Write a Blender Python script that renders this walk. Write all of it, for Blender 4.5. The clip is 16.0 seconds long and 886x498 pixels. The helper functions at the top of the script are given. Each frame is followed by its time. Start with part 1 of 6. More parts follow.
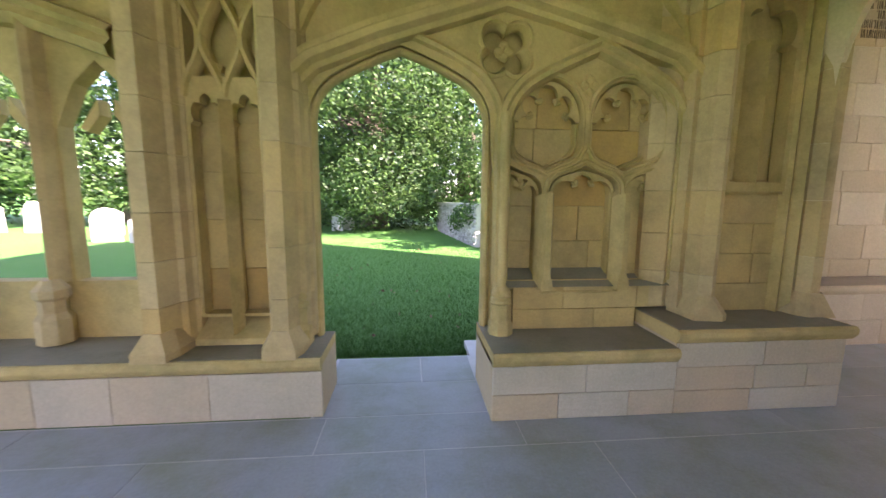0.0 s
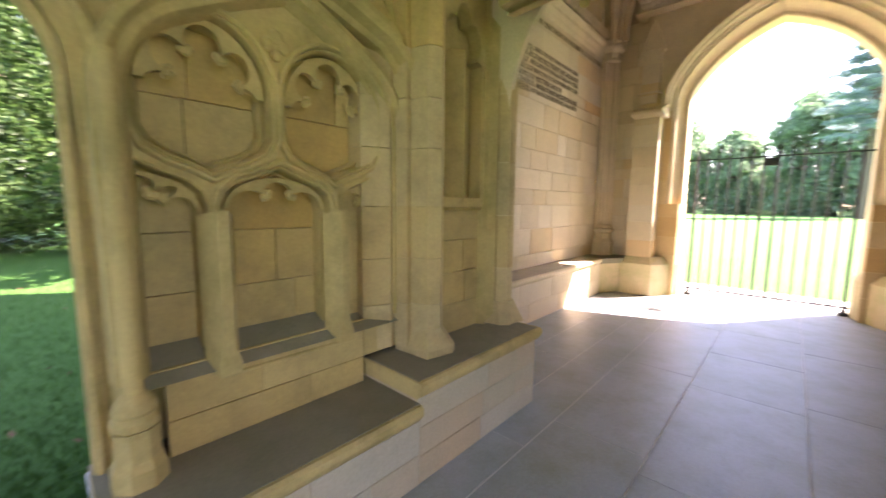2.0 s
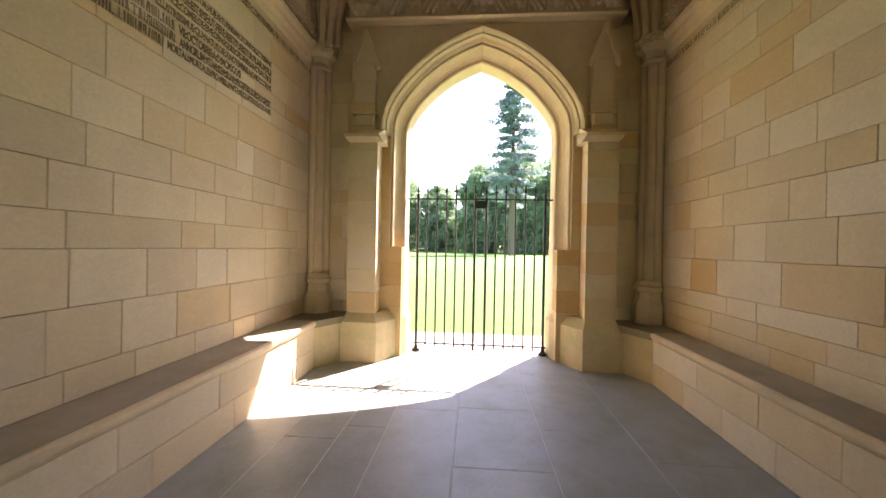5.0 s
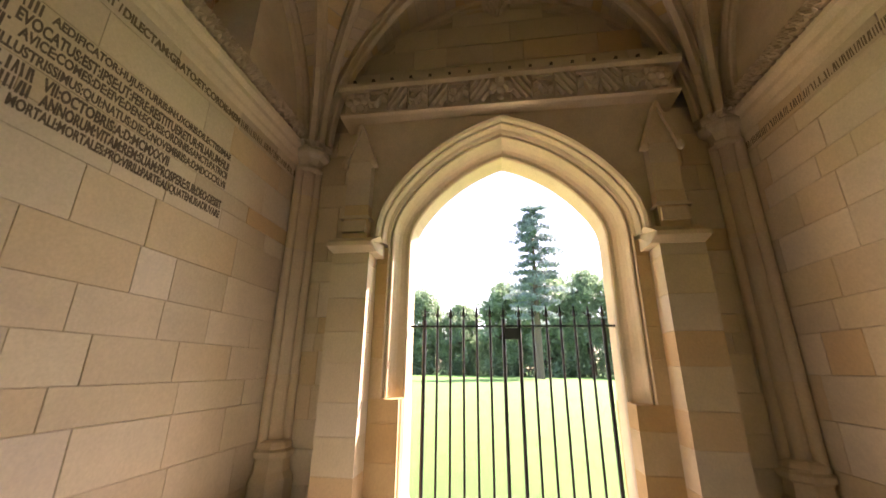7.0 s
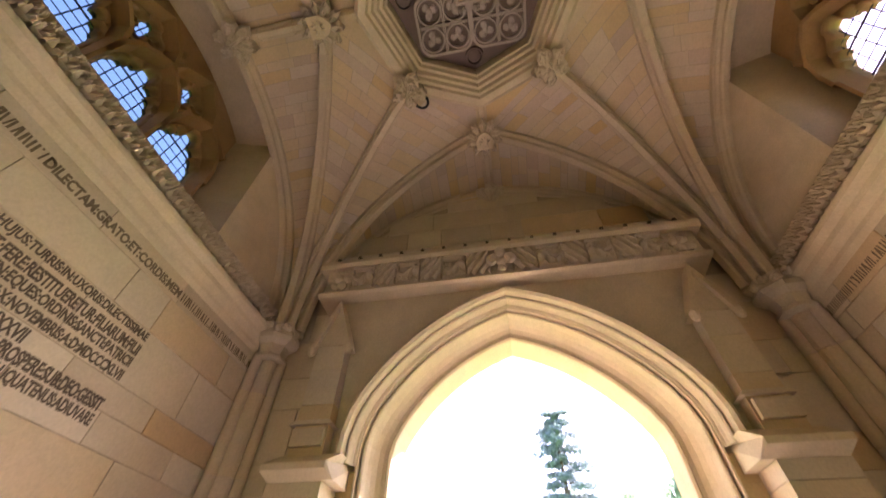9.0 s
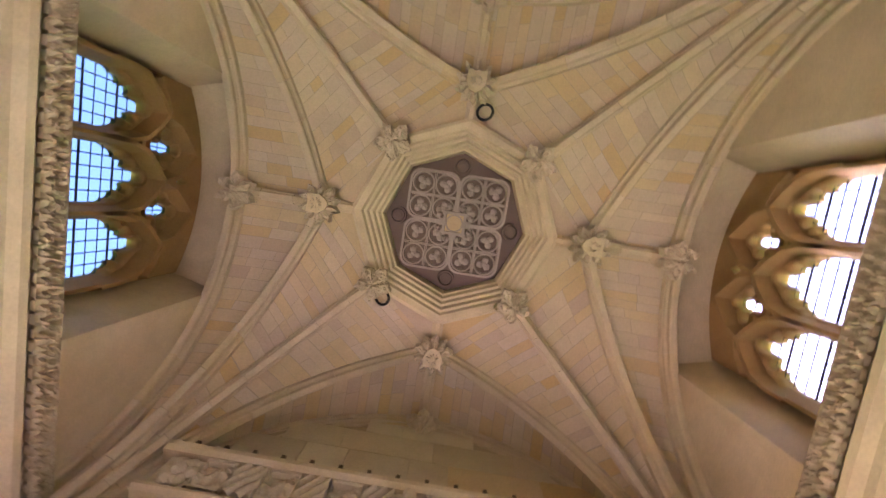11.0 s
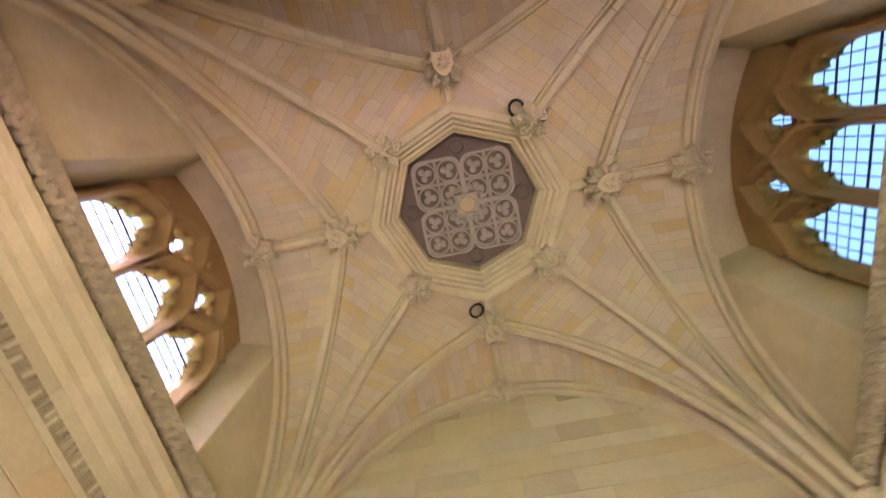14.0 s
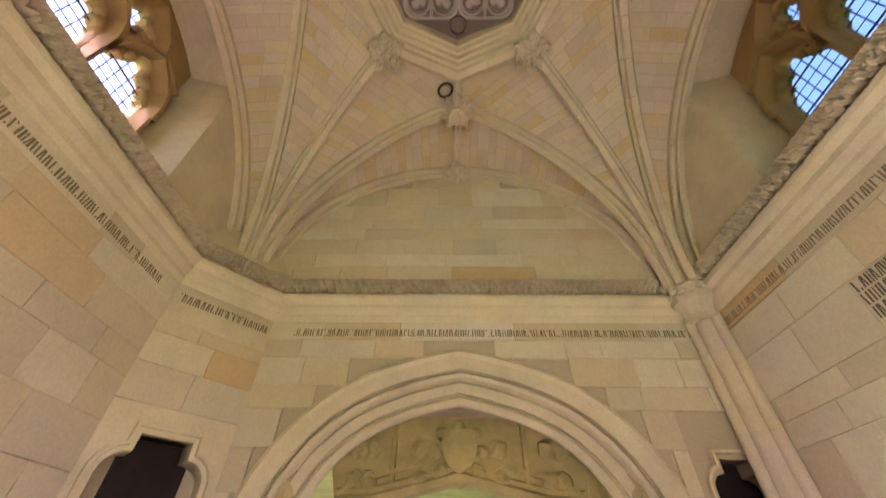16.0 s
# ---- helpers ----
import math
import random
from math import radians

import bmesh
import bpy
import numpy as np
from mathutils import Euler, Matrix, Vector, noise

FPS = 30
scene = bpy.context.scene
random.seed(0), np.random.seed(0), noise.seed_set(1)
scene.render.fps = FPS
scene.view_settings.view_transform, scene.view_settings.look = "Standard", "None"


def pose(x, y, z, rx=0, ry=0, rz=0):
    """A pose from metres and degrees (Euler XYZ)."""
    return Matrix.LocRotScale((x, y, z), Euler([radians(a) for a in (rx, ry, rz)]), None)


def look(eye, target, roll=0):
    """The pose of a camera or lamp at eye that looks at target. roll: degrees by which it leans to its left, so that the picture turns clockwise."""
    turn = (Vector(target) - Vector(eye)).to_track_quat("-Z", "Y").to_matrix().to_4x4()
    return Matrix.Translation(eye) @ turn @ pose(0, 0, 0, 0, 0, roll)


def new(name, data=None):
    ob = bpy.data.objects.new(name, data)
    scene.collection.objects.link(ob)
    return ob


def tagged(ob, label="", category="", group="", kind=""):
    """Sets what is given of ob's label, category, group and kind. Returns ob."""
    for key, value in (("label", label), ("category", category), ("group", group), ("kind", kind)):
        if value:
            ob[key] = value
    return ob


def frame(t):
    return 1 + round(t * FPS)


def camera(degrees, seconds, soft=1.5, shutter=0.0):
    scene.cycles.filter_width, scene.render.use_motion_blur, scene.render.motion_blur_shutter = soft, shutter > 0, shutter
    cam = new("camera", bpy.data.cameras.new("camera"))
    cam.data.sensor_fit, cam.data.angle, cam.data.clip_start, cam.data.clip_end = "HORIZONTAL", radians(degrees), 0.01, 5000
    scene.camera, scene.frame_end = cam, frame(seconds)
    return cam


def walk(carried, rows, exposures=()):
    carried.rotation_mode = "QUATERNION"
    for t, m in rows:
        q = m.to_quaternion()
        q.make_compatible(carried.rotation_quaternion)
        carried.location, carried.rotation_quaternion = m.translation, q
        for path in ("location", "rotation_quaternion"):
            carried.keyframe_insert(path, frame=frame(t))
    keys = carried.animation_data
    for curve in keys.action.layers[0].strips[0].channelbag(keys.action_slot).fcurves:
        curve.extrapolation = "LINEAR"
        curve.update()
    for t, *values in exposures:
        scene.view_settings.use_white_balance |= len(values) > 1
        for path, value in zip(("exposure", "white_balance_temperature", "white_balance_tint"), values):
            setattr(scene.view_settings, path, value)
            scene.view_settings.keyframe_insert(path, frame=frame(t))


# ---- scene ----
# The camera and its walk
cam = camera(98.9, 16.0, shutter=0.4)
PATH = [
    (0, -5.202, -1.138, 1.338, -4.90, -7.60, 0.36),
    (0.5, -5.127, -0.834, 1.342, -10.00, -9.11, 0.52),
    (1, -5.021, -0.628, 1.365, -18.16, -7.75, 0.44),
    (1.5, -4.905, -0.468, 1.389, -31.03, -7.84, 0.65),
    (2, -4.795, -0.311, 1.409, -47.49, -6.58, 0.58),
    (2.5, -4.609, -0.159, 1.396, -60.53, -7.11, 0.57),
    (3, -4.366, -0.008, 1.399, -70.85, -6.56, 0.78),
    (3.5, -4.055, 0.096, 1.417, -80.15, -6.74, 0.59),
    (6, -2.113, 0.058, 1.567, -85.50, 3.69, 0.30),
    (6.5, -1.769, 0.073, 1.649, -82.85, 10.20, 0.50),
    (7, -1.489, 0.110, 1.738, -81.84, 17.49, 0.64),
    (7.5, -1.249, 0.122, 1.825, -80.71, 24.51, 0.40),
    (8, -1.032, 0.116, 1.904, -78.80, 33.34, 0.79),
    (8.5, -0.827, 0.097, 1.968, -79.10, 38.75, 0.64),
    (9, -0.648, 0.083, 2.043, -79.55, 47.24, 0.71),
    (9.5, -0.513, 0.029, 2.109, -80.63, 56.16, 0.01),
    (10, -0.405, -0.002, 2.180, -81.26, 66.81, 0.28),
    (12.5, 0.307, -0.095, 2.224, -163.88, 95.15, -0.60),
    (13, 0.431, -0.193, 2.226, -197.92, 91.23, 1.92),
    (13.5, 0.569, -0.228, 2.220, -237.31, 82.85, -4.15),
    (14, 0.698, -0.161, 2.205, -259.72, 74.40, -1.35),
    (14.5, 0.778, -0.113, 2.183, -272.24, 68.37, -1.35),
    (15, 0.798, -0.110, 2.150, -274.26, 61.02, 0.07),
    (15.5, 0.801, -0.116, 2.097, -270.88, 50.67, -0.11),
    (16, 0.798, -0.098, 2.068, -268.95, 41.49, 0.77),
]
walk(cam, [(t, pose(x, y, z, 90 + pitch, 0, yaw) @ pose(0, 0, 0, 0, 0, roll)) for t, x, y, z, yaw, pitch, roll in PATH],
     exposures=[(0.0, 3.35, 6600, 36), (2.0, 3.45, 6800, 36), (3.5, 3.4, 6600, 33), (6.0, 2.7, 7300, 36), (8.0, 3.0, 7000, 50), (10.0, 3.85, 6300, 55), (12.5, 4.2, 6100, 56), (14.0, 4.25, 6200, 52), (16.0, 3.9, 6300, 54)])

# World, sun
SUN_WAY = Vector((1.505, -1.07, 2.15)).normalized()
world = bpy.data.worlds.new("sky")
scene.world = world
world.use_nodes = True
wn = world.node_tree.nodes
sky = wn.new("ShaderNodeTexSky")
sky.sky_type = "NISHITA"
sky.sun_disc = False
sky.dust_density, sky.ozone_density = 1.0, 0.6
sky.sun_elevation = math.asin(SUN_WAY.z)
sky.sun_rotation = math.atan2(SUN_WAY.x, SUN_WAY.y)
world.node_tree.links.new(sky.outputs[0], wn["Background"].inputs[0])
wn["Background"].inputs[1].default_value = 0.11
sun = new("sun", bpy.data.lights.new("sun", "SUN"))
sun.data.energy, sun.data.angle, sun.data.color = 4.8, radians(0.42), (1.0, 0.93, 0.82)
sun.matrix_world = look(SUN_WAY * 30, (0, 0, 0))


# Materials
def shader(name):
    m = bpy.data.materials.new(name)
    m.use_nodes = True
    nt = m.node_tree
    return m, nt.nodes, nt.links, nt.nodes["Principled BSDF"]


def noise_node(n, l, scale, detail=5, rough=0.6):
    tc = n.new("ShaderNodeNewGeometry")
    t = n.new("ShaderNodeTexNoise")
    t.inputs["Scale"].default_value, t.inputs["Detail"].default_value, t.inputs["Roughness"].default_value = scale, detail, rough
    l.new(tc.outputs["Position"], t.inputs["Vector"])
    return t.outputs["Fac"]


def ramp(n, l, fac, stops):
    r = n.new("ShaderNodeValToRGB")
    while len(r.color_ramp.elements) < len(stops):
        r.color_ramp.elements.new(0.5)
    for e, (p, c) in zip(r.color_ramp.elements, stops):
        e.position, e.color = p, (*c, 1)
    l.new(fac, r.inputs[0])
    return r.outputs[0]


def mix(n, l, fac, a, b, kind="MIX"):
    m = n.new("ShaderNodeMix")
    m.data_type, m.blend_type = "RGBA", kind
    for sock, v in ((m.inputs[0], fac), (m.inputs[6], a), (m.inputs[7], b)):
        if hasattr(v, "is_output"):
            l.new(v, sock)
        else:
            sock.default_value = v if isinstance(v, float) else (*v, 1)
    return m.outputs[2]


def stone(name, tones, vary="", stain=(0.30, 0.25, 0.17), stain_amount=0.35, rough=0.9, grain=60, bump=0.25):
    """Weathered limestone: tones from piece to piece, soft blotches, grain."""
    m, n, l, b = shader(name)
    if vary == "object":
        f = n.new("ShaderNodeObjectInfo").outputs["Random"]
    elif vary == "island":
        f = n.new("ShaderNodeNewGeometry").outputs["Random Per Island"]
    else:
        f = noise_node(n, l, 1.7, 2)
    col = ramp(n, l, f, [(i / (len(tones) - 1), c) for i, c in enumerate(tones)])
    blot = ramp(n, l, noise_node(n, l, 2.3, 8, 0.7), [(0.42, (0, 0, 0)), (0.72, (1, 1, 1))])
    k = n.new("ShaderNodeMath")
    k.operation = "MULTIPLY"
    k.inputs[1].default_value = stain_amount
    l.new(blot, k.inputs[0])
    col = mix(n, l, k.outputs[0], col, stain)
    fine = noise_node(n, l, grain, 6, 0.7)
    shade = ramp(n, l, fine, [(0.25, (0.87, 0.86, 0.84)), (0.7, (1.06, 1.06, 1.05))])
    col = mix(n, l, 1.0, col, shade, "MULTIPLY")
    l.new(col, b.inputs["Base Color"])
    b.inputs["Roughness"].default_value = rough
    bp = n.new("ShaderNodeBump")
    bp.inputs["Strength"].default_value, bp.inputs["Distance"].default_value = bump, 0.006
    l.new(noise_node(n, l, grain * 0.5, 8, 0.65), bp.inputs["Height"])
    l.new(bp.outputs[0], b.inputs["Normal"])
    return m


def plain(name, color, rough=0.6, metal=0.0, scale=30, amount=0.25):
    m, n, l, b = shader(name)
    lo, hi = tuple(c * (1 - amount) for c in color), tuple(min(1, c * (1 + amount)) for c in color)
    l.new(ramp(n, l, noise_node(n, l, scale), [(0.3, lo), (0.7, hi)]), b.inputs["Base Color"])
    b.inputs["Roughness"].default_value, b.inputs["Metallic"].default_value = rough, metal
    return m


TONES = [(0.62, 0.49, 0.29), (0.71, 0.60, 0.41), (0.66, 0.53, 0.32), (0.57, 0.46, 0.31), (0.72, 0.62, 0.46), (0.64, 0.48, 0.27), (0.68, 0.57, 0.40), (0.60, 0.48, 0.31), (0.71, 0.60, 0.42), (0.63, 0.42, 0.20)]
OLD = [(0.50, 0.34, 0.12), (0.58, 0.43, 0.18), (0.52, 0.39, 0.165), (0.62, 0.44, 0.165), (0.50, 0.31, 0.09)]
M_ASHLAR = stone("honey_limestone", TONES, "object", stain_amount=0.22)
M_WEB = stone("vault_limestone", [(0.66, 0.53, 0.38), (0.70, 0.57, 0.38), (0.63, 0.50, 0.37), (0.70, 0.55, 0.32), (0.66, 0.46, 0.21), (0.69, 0.57, 0.42), (0.60, 0.46, 0.33), (0.70, 0.54, 0.30), (0.67, 0.55, 0.41)], "island", stain_amount=0.22)
M_RIB = stone("rib_limestone", [(0.66, 0.54, 0.37), (0.70, 0.57, 0.37), (0.64, 0.51, 0.36), (0.68, 0.53, 0.30), (0.67, 0.55, 0.41)], "island", stain_amount=0.3)
M_JAMB = stone("orange_jamb_stone", [(0.60, 0.42, 0.20), (0.64, 0.48, 0.27), (0.58, 0.37, 0.15), (0.63, 0.45, 0.23)], "object", stain=(0.38, 0.25, 0.10), stain_amount=0.4)
M_DRESS = stone("dressed_limestone", [(0.64, 0.50, 0.31), (0.70, 0.57, 0.37), (0.63, 0.46, 0.25)], stain_amount=0.35)
M_WEBJOINT = stone("dark_web_mortar", [(0.46, 0.36, 0.24), (0.54, 0.43, 0.30)], stain_amount=0.2)
M_JOINT = stone("lime_joint", [(0.46, 0.36, 0.23), (0.53, 0.42, 0.28)], stain_amount=0.2)
M_OLD = stone("weathered_limestone", OLD, stain=(0.19, 0.165, 0.055), stain_amount=0.7, bump=0.4)
M_OLDPIER = stone("weathered_pier_stone", [(0.52, 0.37, 0.16), (0.57, 0.43, 0.22), (0.54, 0.40, 0.19), (0.60, 0.40, 0.14)], "object", stain=(0.22, 0.17, 0.085), stain_amount=0.65, bump=0.4)
M_OLDBLOCK = stone("weathered_blocks", OLD, "object", stain=(0.20, 0.155, 0.075), stain_amount=0.6, bump=0.4)
M_SEAT = stone("worn_seat_stone", [(0.22, 0.195, 0.13), (0.31, 0.275, 0.19)], stain=(0.13, 0.14, 0.06), stain_amount=0.5)
M_SEATPALE = stone("mossy_pale_seat_stone", [(0.36, 0.31, 0.23), (0.48, 0.41, 0.30)], stain=(0.24, 0.25, 0.14), stain_amount=0.6)
M_PLINTH = stone("pale_plinth_stone", [(0.46, 0.39, 0.27), (0.54, 0.48, 0.38), (0.52, 0.37, 0.22), (0.52, 0.45, 0.34), (0.50, 0.36, 0.20)], "object", stain=(0.3, 0.29, 0.22), stain_amount=0.45)
M_FLAGJOINT = stone("pale_floor_joint", [(0.52, 0.515, 0.50), (0.62, 0.615, 0.60)])
M_FLAG = stone("grey_flagstone", [(0.31, 0.34, 0.35), (0.35, 0.375, 0.385), (0.315, 0.345, 0.365), (0.33, 0.36, 0.36)], "object", stain=(0.20, 0.235, 0.13), stain_amount=0.7, rough=0.42, bump=0.1)
M_CARVE = stone("carved_limestone", [(0.62, 0.51, 0.35), (0.70, 0.58, 0.41)], stain=(0.28, 0.20, 0.11), stain_amount=0.3, bump=0.5)
# The dark blotches stand in for shade in the hollows of the carving.
M_FRIEZE = stone("shade_blotched_carved_limestone", [(0.60, 0.48, 0.31), (0.67, 0.54, 0.36)], stain=(0.17, 0.12, 0.06), stain_amount=0.45, bump=0.6)
# Ochre darkened in the colour itself: the shade of tracery seen against the sky.
M_TRACERY = stone("backlit_ochre_tracery_stone", [(0.36, 0.20, 0.065), (0.44, 0.28, 0.12)], stain=(0.2, 0.13, 0.06), stain_amount=0.45)
M_PLATE = stone("grey_carved_stone", [(0.44, 0.36, 0.30), (0.54, 0.45, 0.38)], stain=(0.24, 0.18, 0.14), stain_amount=0.35)
# Crown plate ground and discs, coloured darker than the tracery for contrast.
M_RECESS = stone("darkened_recess_stone", [(0.17, 0.122, 0.10), (0.23, 0.165, 0.135)], stain_amount=0.1)
M_MOSSY = stone("mossy_honey_stone", [(0.60, 0.47, 0.26), (0.66, 0.52, 0.31), (0.58, 0.43, 0.21)], stain=(0.30, 0.36, 0.13), stain_amount=0.65)
# Letters lie on the face; these dark colours give the shade of cut strokes.
M_CUT = plain("shadowed_letter_cut", (0.13, 0.095, 0.06), 0.95)
M_FAINT = plain("faint_shadowed_letter_cut", (0.20, 0.145, 0.085), 0.95)
M_IRON = plain("black_painted_iron", (0.012, 0.012, 0.013), 0.42, 0.0, 60)
M_LEAD = plain("dull_lead", (0.03, 0.03, 0.032), 0.6, 0.3)


def glass_mat(name, tint):
    m, n, l, b = shader(name)
    b.inputs["Base Color"].default_value = (*tint, 1)
    b.inputs["Transmission Weight"].default_value, b.inputs["Roughness"].default_value, b.inputs["IOR"].default_value = 1.0, 0.06, 1.1
    return m


# Tints carry outside light: dimmed sky and trees north, sunlit haze south.
M_GLASS = glass_mat("dimmed_green_window_glass", (0.22, 0.36, 0.37))
M_GLASS_PALE = glass_mat("sunlit_pale_window_glass", (0.62, 0.66, 0.72))


def grass_mat():
    m, n, l, b = shader("mown_grass")
    a = ramp(n, l, noise_node(n, l, 0.5, 6), [(0.3, (0.052, 0.185, 0.02)), (0.7, (0.076, 0.22, 0.033))])
    f = ramp(n, l, noise_node(n, l, 45, 4, 0.8), [(0.3, (0.62, 0.66, 0.55)), (0.7, (1.25, 1.25, 1.15))])
    l.new(mix(n, l, 1.0, a, f, "MULTIPLY"), b.inputs["Base Color"])
    b.inputs["Roughness"].default_value = 0.9
    bp = n.new("ShaderNodeBump")
    bp.inputs["Strength"].default_value, bp.inputs["Distance"].default_value = 0.9, 0.05
    l.new(noise_node(n, l, 60, 5, 0.8), bp.inputs["Height"])
    l.new(bp.outputs[0], b.inputs["Normal"])
    return m


M_GRASS = grass_mat()


def leaf_mat(name, lo, hi):
    m, n, l, b = shader(name)
    f = n.new("ShaderNodeNewGeometry").outputs["Random Per Island"]
    l.new(ramp(n, l, f, [(0, lo), (1, hi)]), b.inputs["Base Color"])
    b.inputs["Roughness"].default_value = 0.55
    glow = n.new("ShaderNodeBsdfTranslucent")
    both = n.new("ShaderNodeMixShader")
    both.inputs[0].default_value = 0.4
    l.new(ramp(n, l, f, [(0, tuple(c * 1.3 for c in lo)), (1, tuple(c * 1.5 for c in hi))]), glow.inputs[0])
    l.new(b.outputs[0], both.inputs[1])
    l.new(glow.outputs[0], both.inputs[2])
    l.new(both.outputs[0], n["Material Output"].inputs[0])
    return m


M_LEAF = leaf_mat("dark_evergreen_leaf", (0.02, 0.05, 0.018), (0.11, 0.20, 0.05))
# Distance haze is put into these two leaf colours by paling them.
M_FARLEAF = leaf_mat("haze_paled_far_leaf", (0.13, 0.22, 0.13), (0.25, 0.37, 0.22))
M_NEEDLE = leaf_mat("haze_paled_blue_green_needles", (0.12, 0.19, 0.19), (0.22, 0.30, 0.29))
M_FALLEN = plain("brown_fallen_leaf", (0.16, 0.10, 0.045), 0.8)
M_BARK = plain("bark", (0.13, 0.10, 0.075), 0.95, 0, 20, 0.5)
M_GRAVE = stone("gravestone", [(0.40, 0.38, 0.33), (0.50, 0.48, 0.43)], stain=(0.25, 0.25, 0.2))
M_FLINT = stone("flint_wall", [(0.25, 0.24, 0.22), (0.5, 0.48, 0.44), (0.33, 0.31, 0.28), (0.45, 0.43, 0.4)], "island")
M_PATH = stone("pale_gravel_path", [(0.42, 0.39, 0.33), (0.5, 0.46, 0.4)], grain=120)
# Near-black red-brown for the sheets that close the doorway and the niche.
M_NEARBLACK = plain("near_black_door", (0.014, 0.006, 0.0045), 0.9, 0, 15)


# Mesh helpers
def part(name, bm, mat, parent=None, label="", smooth=False):
    me = bpy.data.meshes.new(name)
    bmesh.ops.recalc_face_normals(bm, faces=bm.faces)
    bm.to_mesh(me)
    bm.free()
    me.materials.append(mat)
    if smooth:
        me.shade_smooth()
    ob = new(name, me)
    if parent:
        ob.parent = parent
    if label:
        ob["label"] = label
    return ob


def thing(name, label, category, group="", kind="", at=(0, 0, 0)):
    e = new(name)
    e.location = at
    e.empty_display_size = 0.1
    return tagged(e, label, category, group, kind)


def box(bm, x0, x1, y0, y1, z0, z1, m=None):
    vs = [bm.verts.new((x, y, z)) for x in (x0, x1) for y in (y0, y1) for z in (z0, z1)]
    for a in ((0, 1, 3, 2), (4, 6, 7, 5), (0, 4, 5, 1), (2, 3, 7, 6), (0, 2, 6, 4), (1, 5, 7, 3)):
        bm.faces.new([vs[i] for i in a])
    if m is not None:
        for v in vs:
            v.co = m @ v.co
    return vs


def prism(bm, pts, way):
    """A closed polygon of 3D points, pushed along a way."""
    a = [bm.verts.new(p) for p in pts]
    b = [bm.verts.new(Vector(p) + Vector(way)) for p in pts]
    bm.faces.new(a)
    bm.faces.new(b[::-1])
    for i in range(len(a)):
        j = (i + 1) % len(a)
        bm.faces.new((a[i], b[i], b[j], a[j]))


def holed_plate(bm, loops, place, depth):
    """A plate with holes: loops of (u, z), the first one outside; place(u, z, d) gives the point at depth d."""
    edges = []
    flat = bmesh.new()
    for loop in loops:
        vs = [flat.verts.new((u, z, 0)) for u, z in loop]
        edges += [flat.edges.new((vs[i], vs[(i + 1) % len(vs)])) for i in range(len(vs))]
    bmesh.ops.triangle_fill(flat, use_beauty=True, use_dissolve=False, edges=edges, normal=(0, 0, 1))
    flat.verts.index_update()
    f = [bm.verts.new(place(v.co.x, v.co.y, 0)) for v in flat.verts]
    k = [bm.verts.new(place(v.co.x, v.co.y, depth)) for v in flat.verts]
    for face in flat.faces:
        i = [v.index for v in face.verts]
        bm.faces.new([f[j] for j in i])
        bm.faces.new([k[j] for j in i][::-1])
    for e in flat.edges:
        if len(e.link_faces) == 1:
            i, j = e.verts[0].index, e.verts[1].index
            bm.faces.new((f[i], f[j], k[j], k[i]))
    flat.free()


def offset(line, d, closed=False):
    """A polyline of (u, z), moved sideways by d (to its left)."""
    out, n = [], len(line)
    for i in range(n):
        a = line[i - 1] if i or closed else line[i]
        b = line[(i + 1) % n] if i < n - 1 or closed else line[i]
        p = line[i]
        ways = []
        for s, e in ((a, p), (p, b)):
            w = Vector((e[0] - s[0], e[1] - s[1]))
            if w.length > 1e-9:
                ways.append(w.normalized())
        t = sum(ways, Vector((0, 0))).normalized()
        c = max(0.45, t.dot(ways[0]))
        out.append((p[0] - t.y * d / c, p[1] + t.x * d / c))
    return out


def sweep(bm, line, profile, place, closed=False):
    """Draws a profile of (offset, depth) along a line of (u, z)."""
    rings = [[bm.verts.new(place(u, z, depth)) for u, z in offset(line, d, closed)] for d, depth in profile]
    n = len(line)
    for r, q in zip(rings, rings[1:]):
        for i in range(n if closed else n - 1):
            j = (i + 1) % n
            bm.faces.new((r[i], r[j], q[j], q[i]))


def tube(bm, pts, radii, sides=8, cap=True):
    """A round bar through 3D points."""
    pts = [Vector(p) for p in pts]
    if not hasattr(radii, "__len__"):
        radii = [radii] * len(pts)
    rings = []
    for i, p in enumerate(pts):
        w = (pts[min(i + 1, len(pts) - 1)] - pts[max(i - 1, 0)]).normalized()
        a = w.cross(Vector((0, 0, 1)) if abs(w.z) < 0.9 else Vector((1, 0, 0))).normalized()
        b = w.cross(a)
        rings.append([bm.verts.new(p + radii[i] * (math.cos(k * math.tau / sides) * a + math.sin(k * math.tau / sides) * b)) for k in range(sides)])
    for r, q in zip(rings, rings[1:]):
        for k in range(sides):
            bm.faces.new((r[k], r[(k + 1) % sides], q[(k + 1) % sides], q[k]))
    if cap:
        bm.faces.new(rings[0])
        bm.faces.new(rings[-1][::-1])


def lathe(bm, at, profile, sides=16, turn=0.0):
    """A turned shape: profile of (radius, z) round the upright axis at a point."""
    rings = [[bm.verts.new((at[0] + r * math.cos(turn + k * math.tau / sides), at[1] + r * math.sin(turn + k * math.tau / sides), at[2] + z)) for k in range(sides)] for r, z in profile]
    for r, q in zip(rings, rings[1:]):
        for k in range(sides):
            bm.faces.new((r[k], r[(k + 1) % sides], q[(k + 1) % sides], q[k]))
    bm.faces.new(rings[0][::-1])
    bm.faces.new(rings[-1])


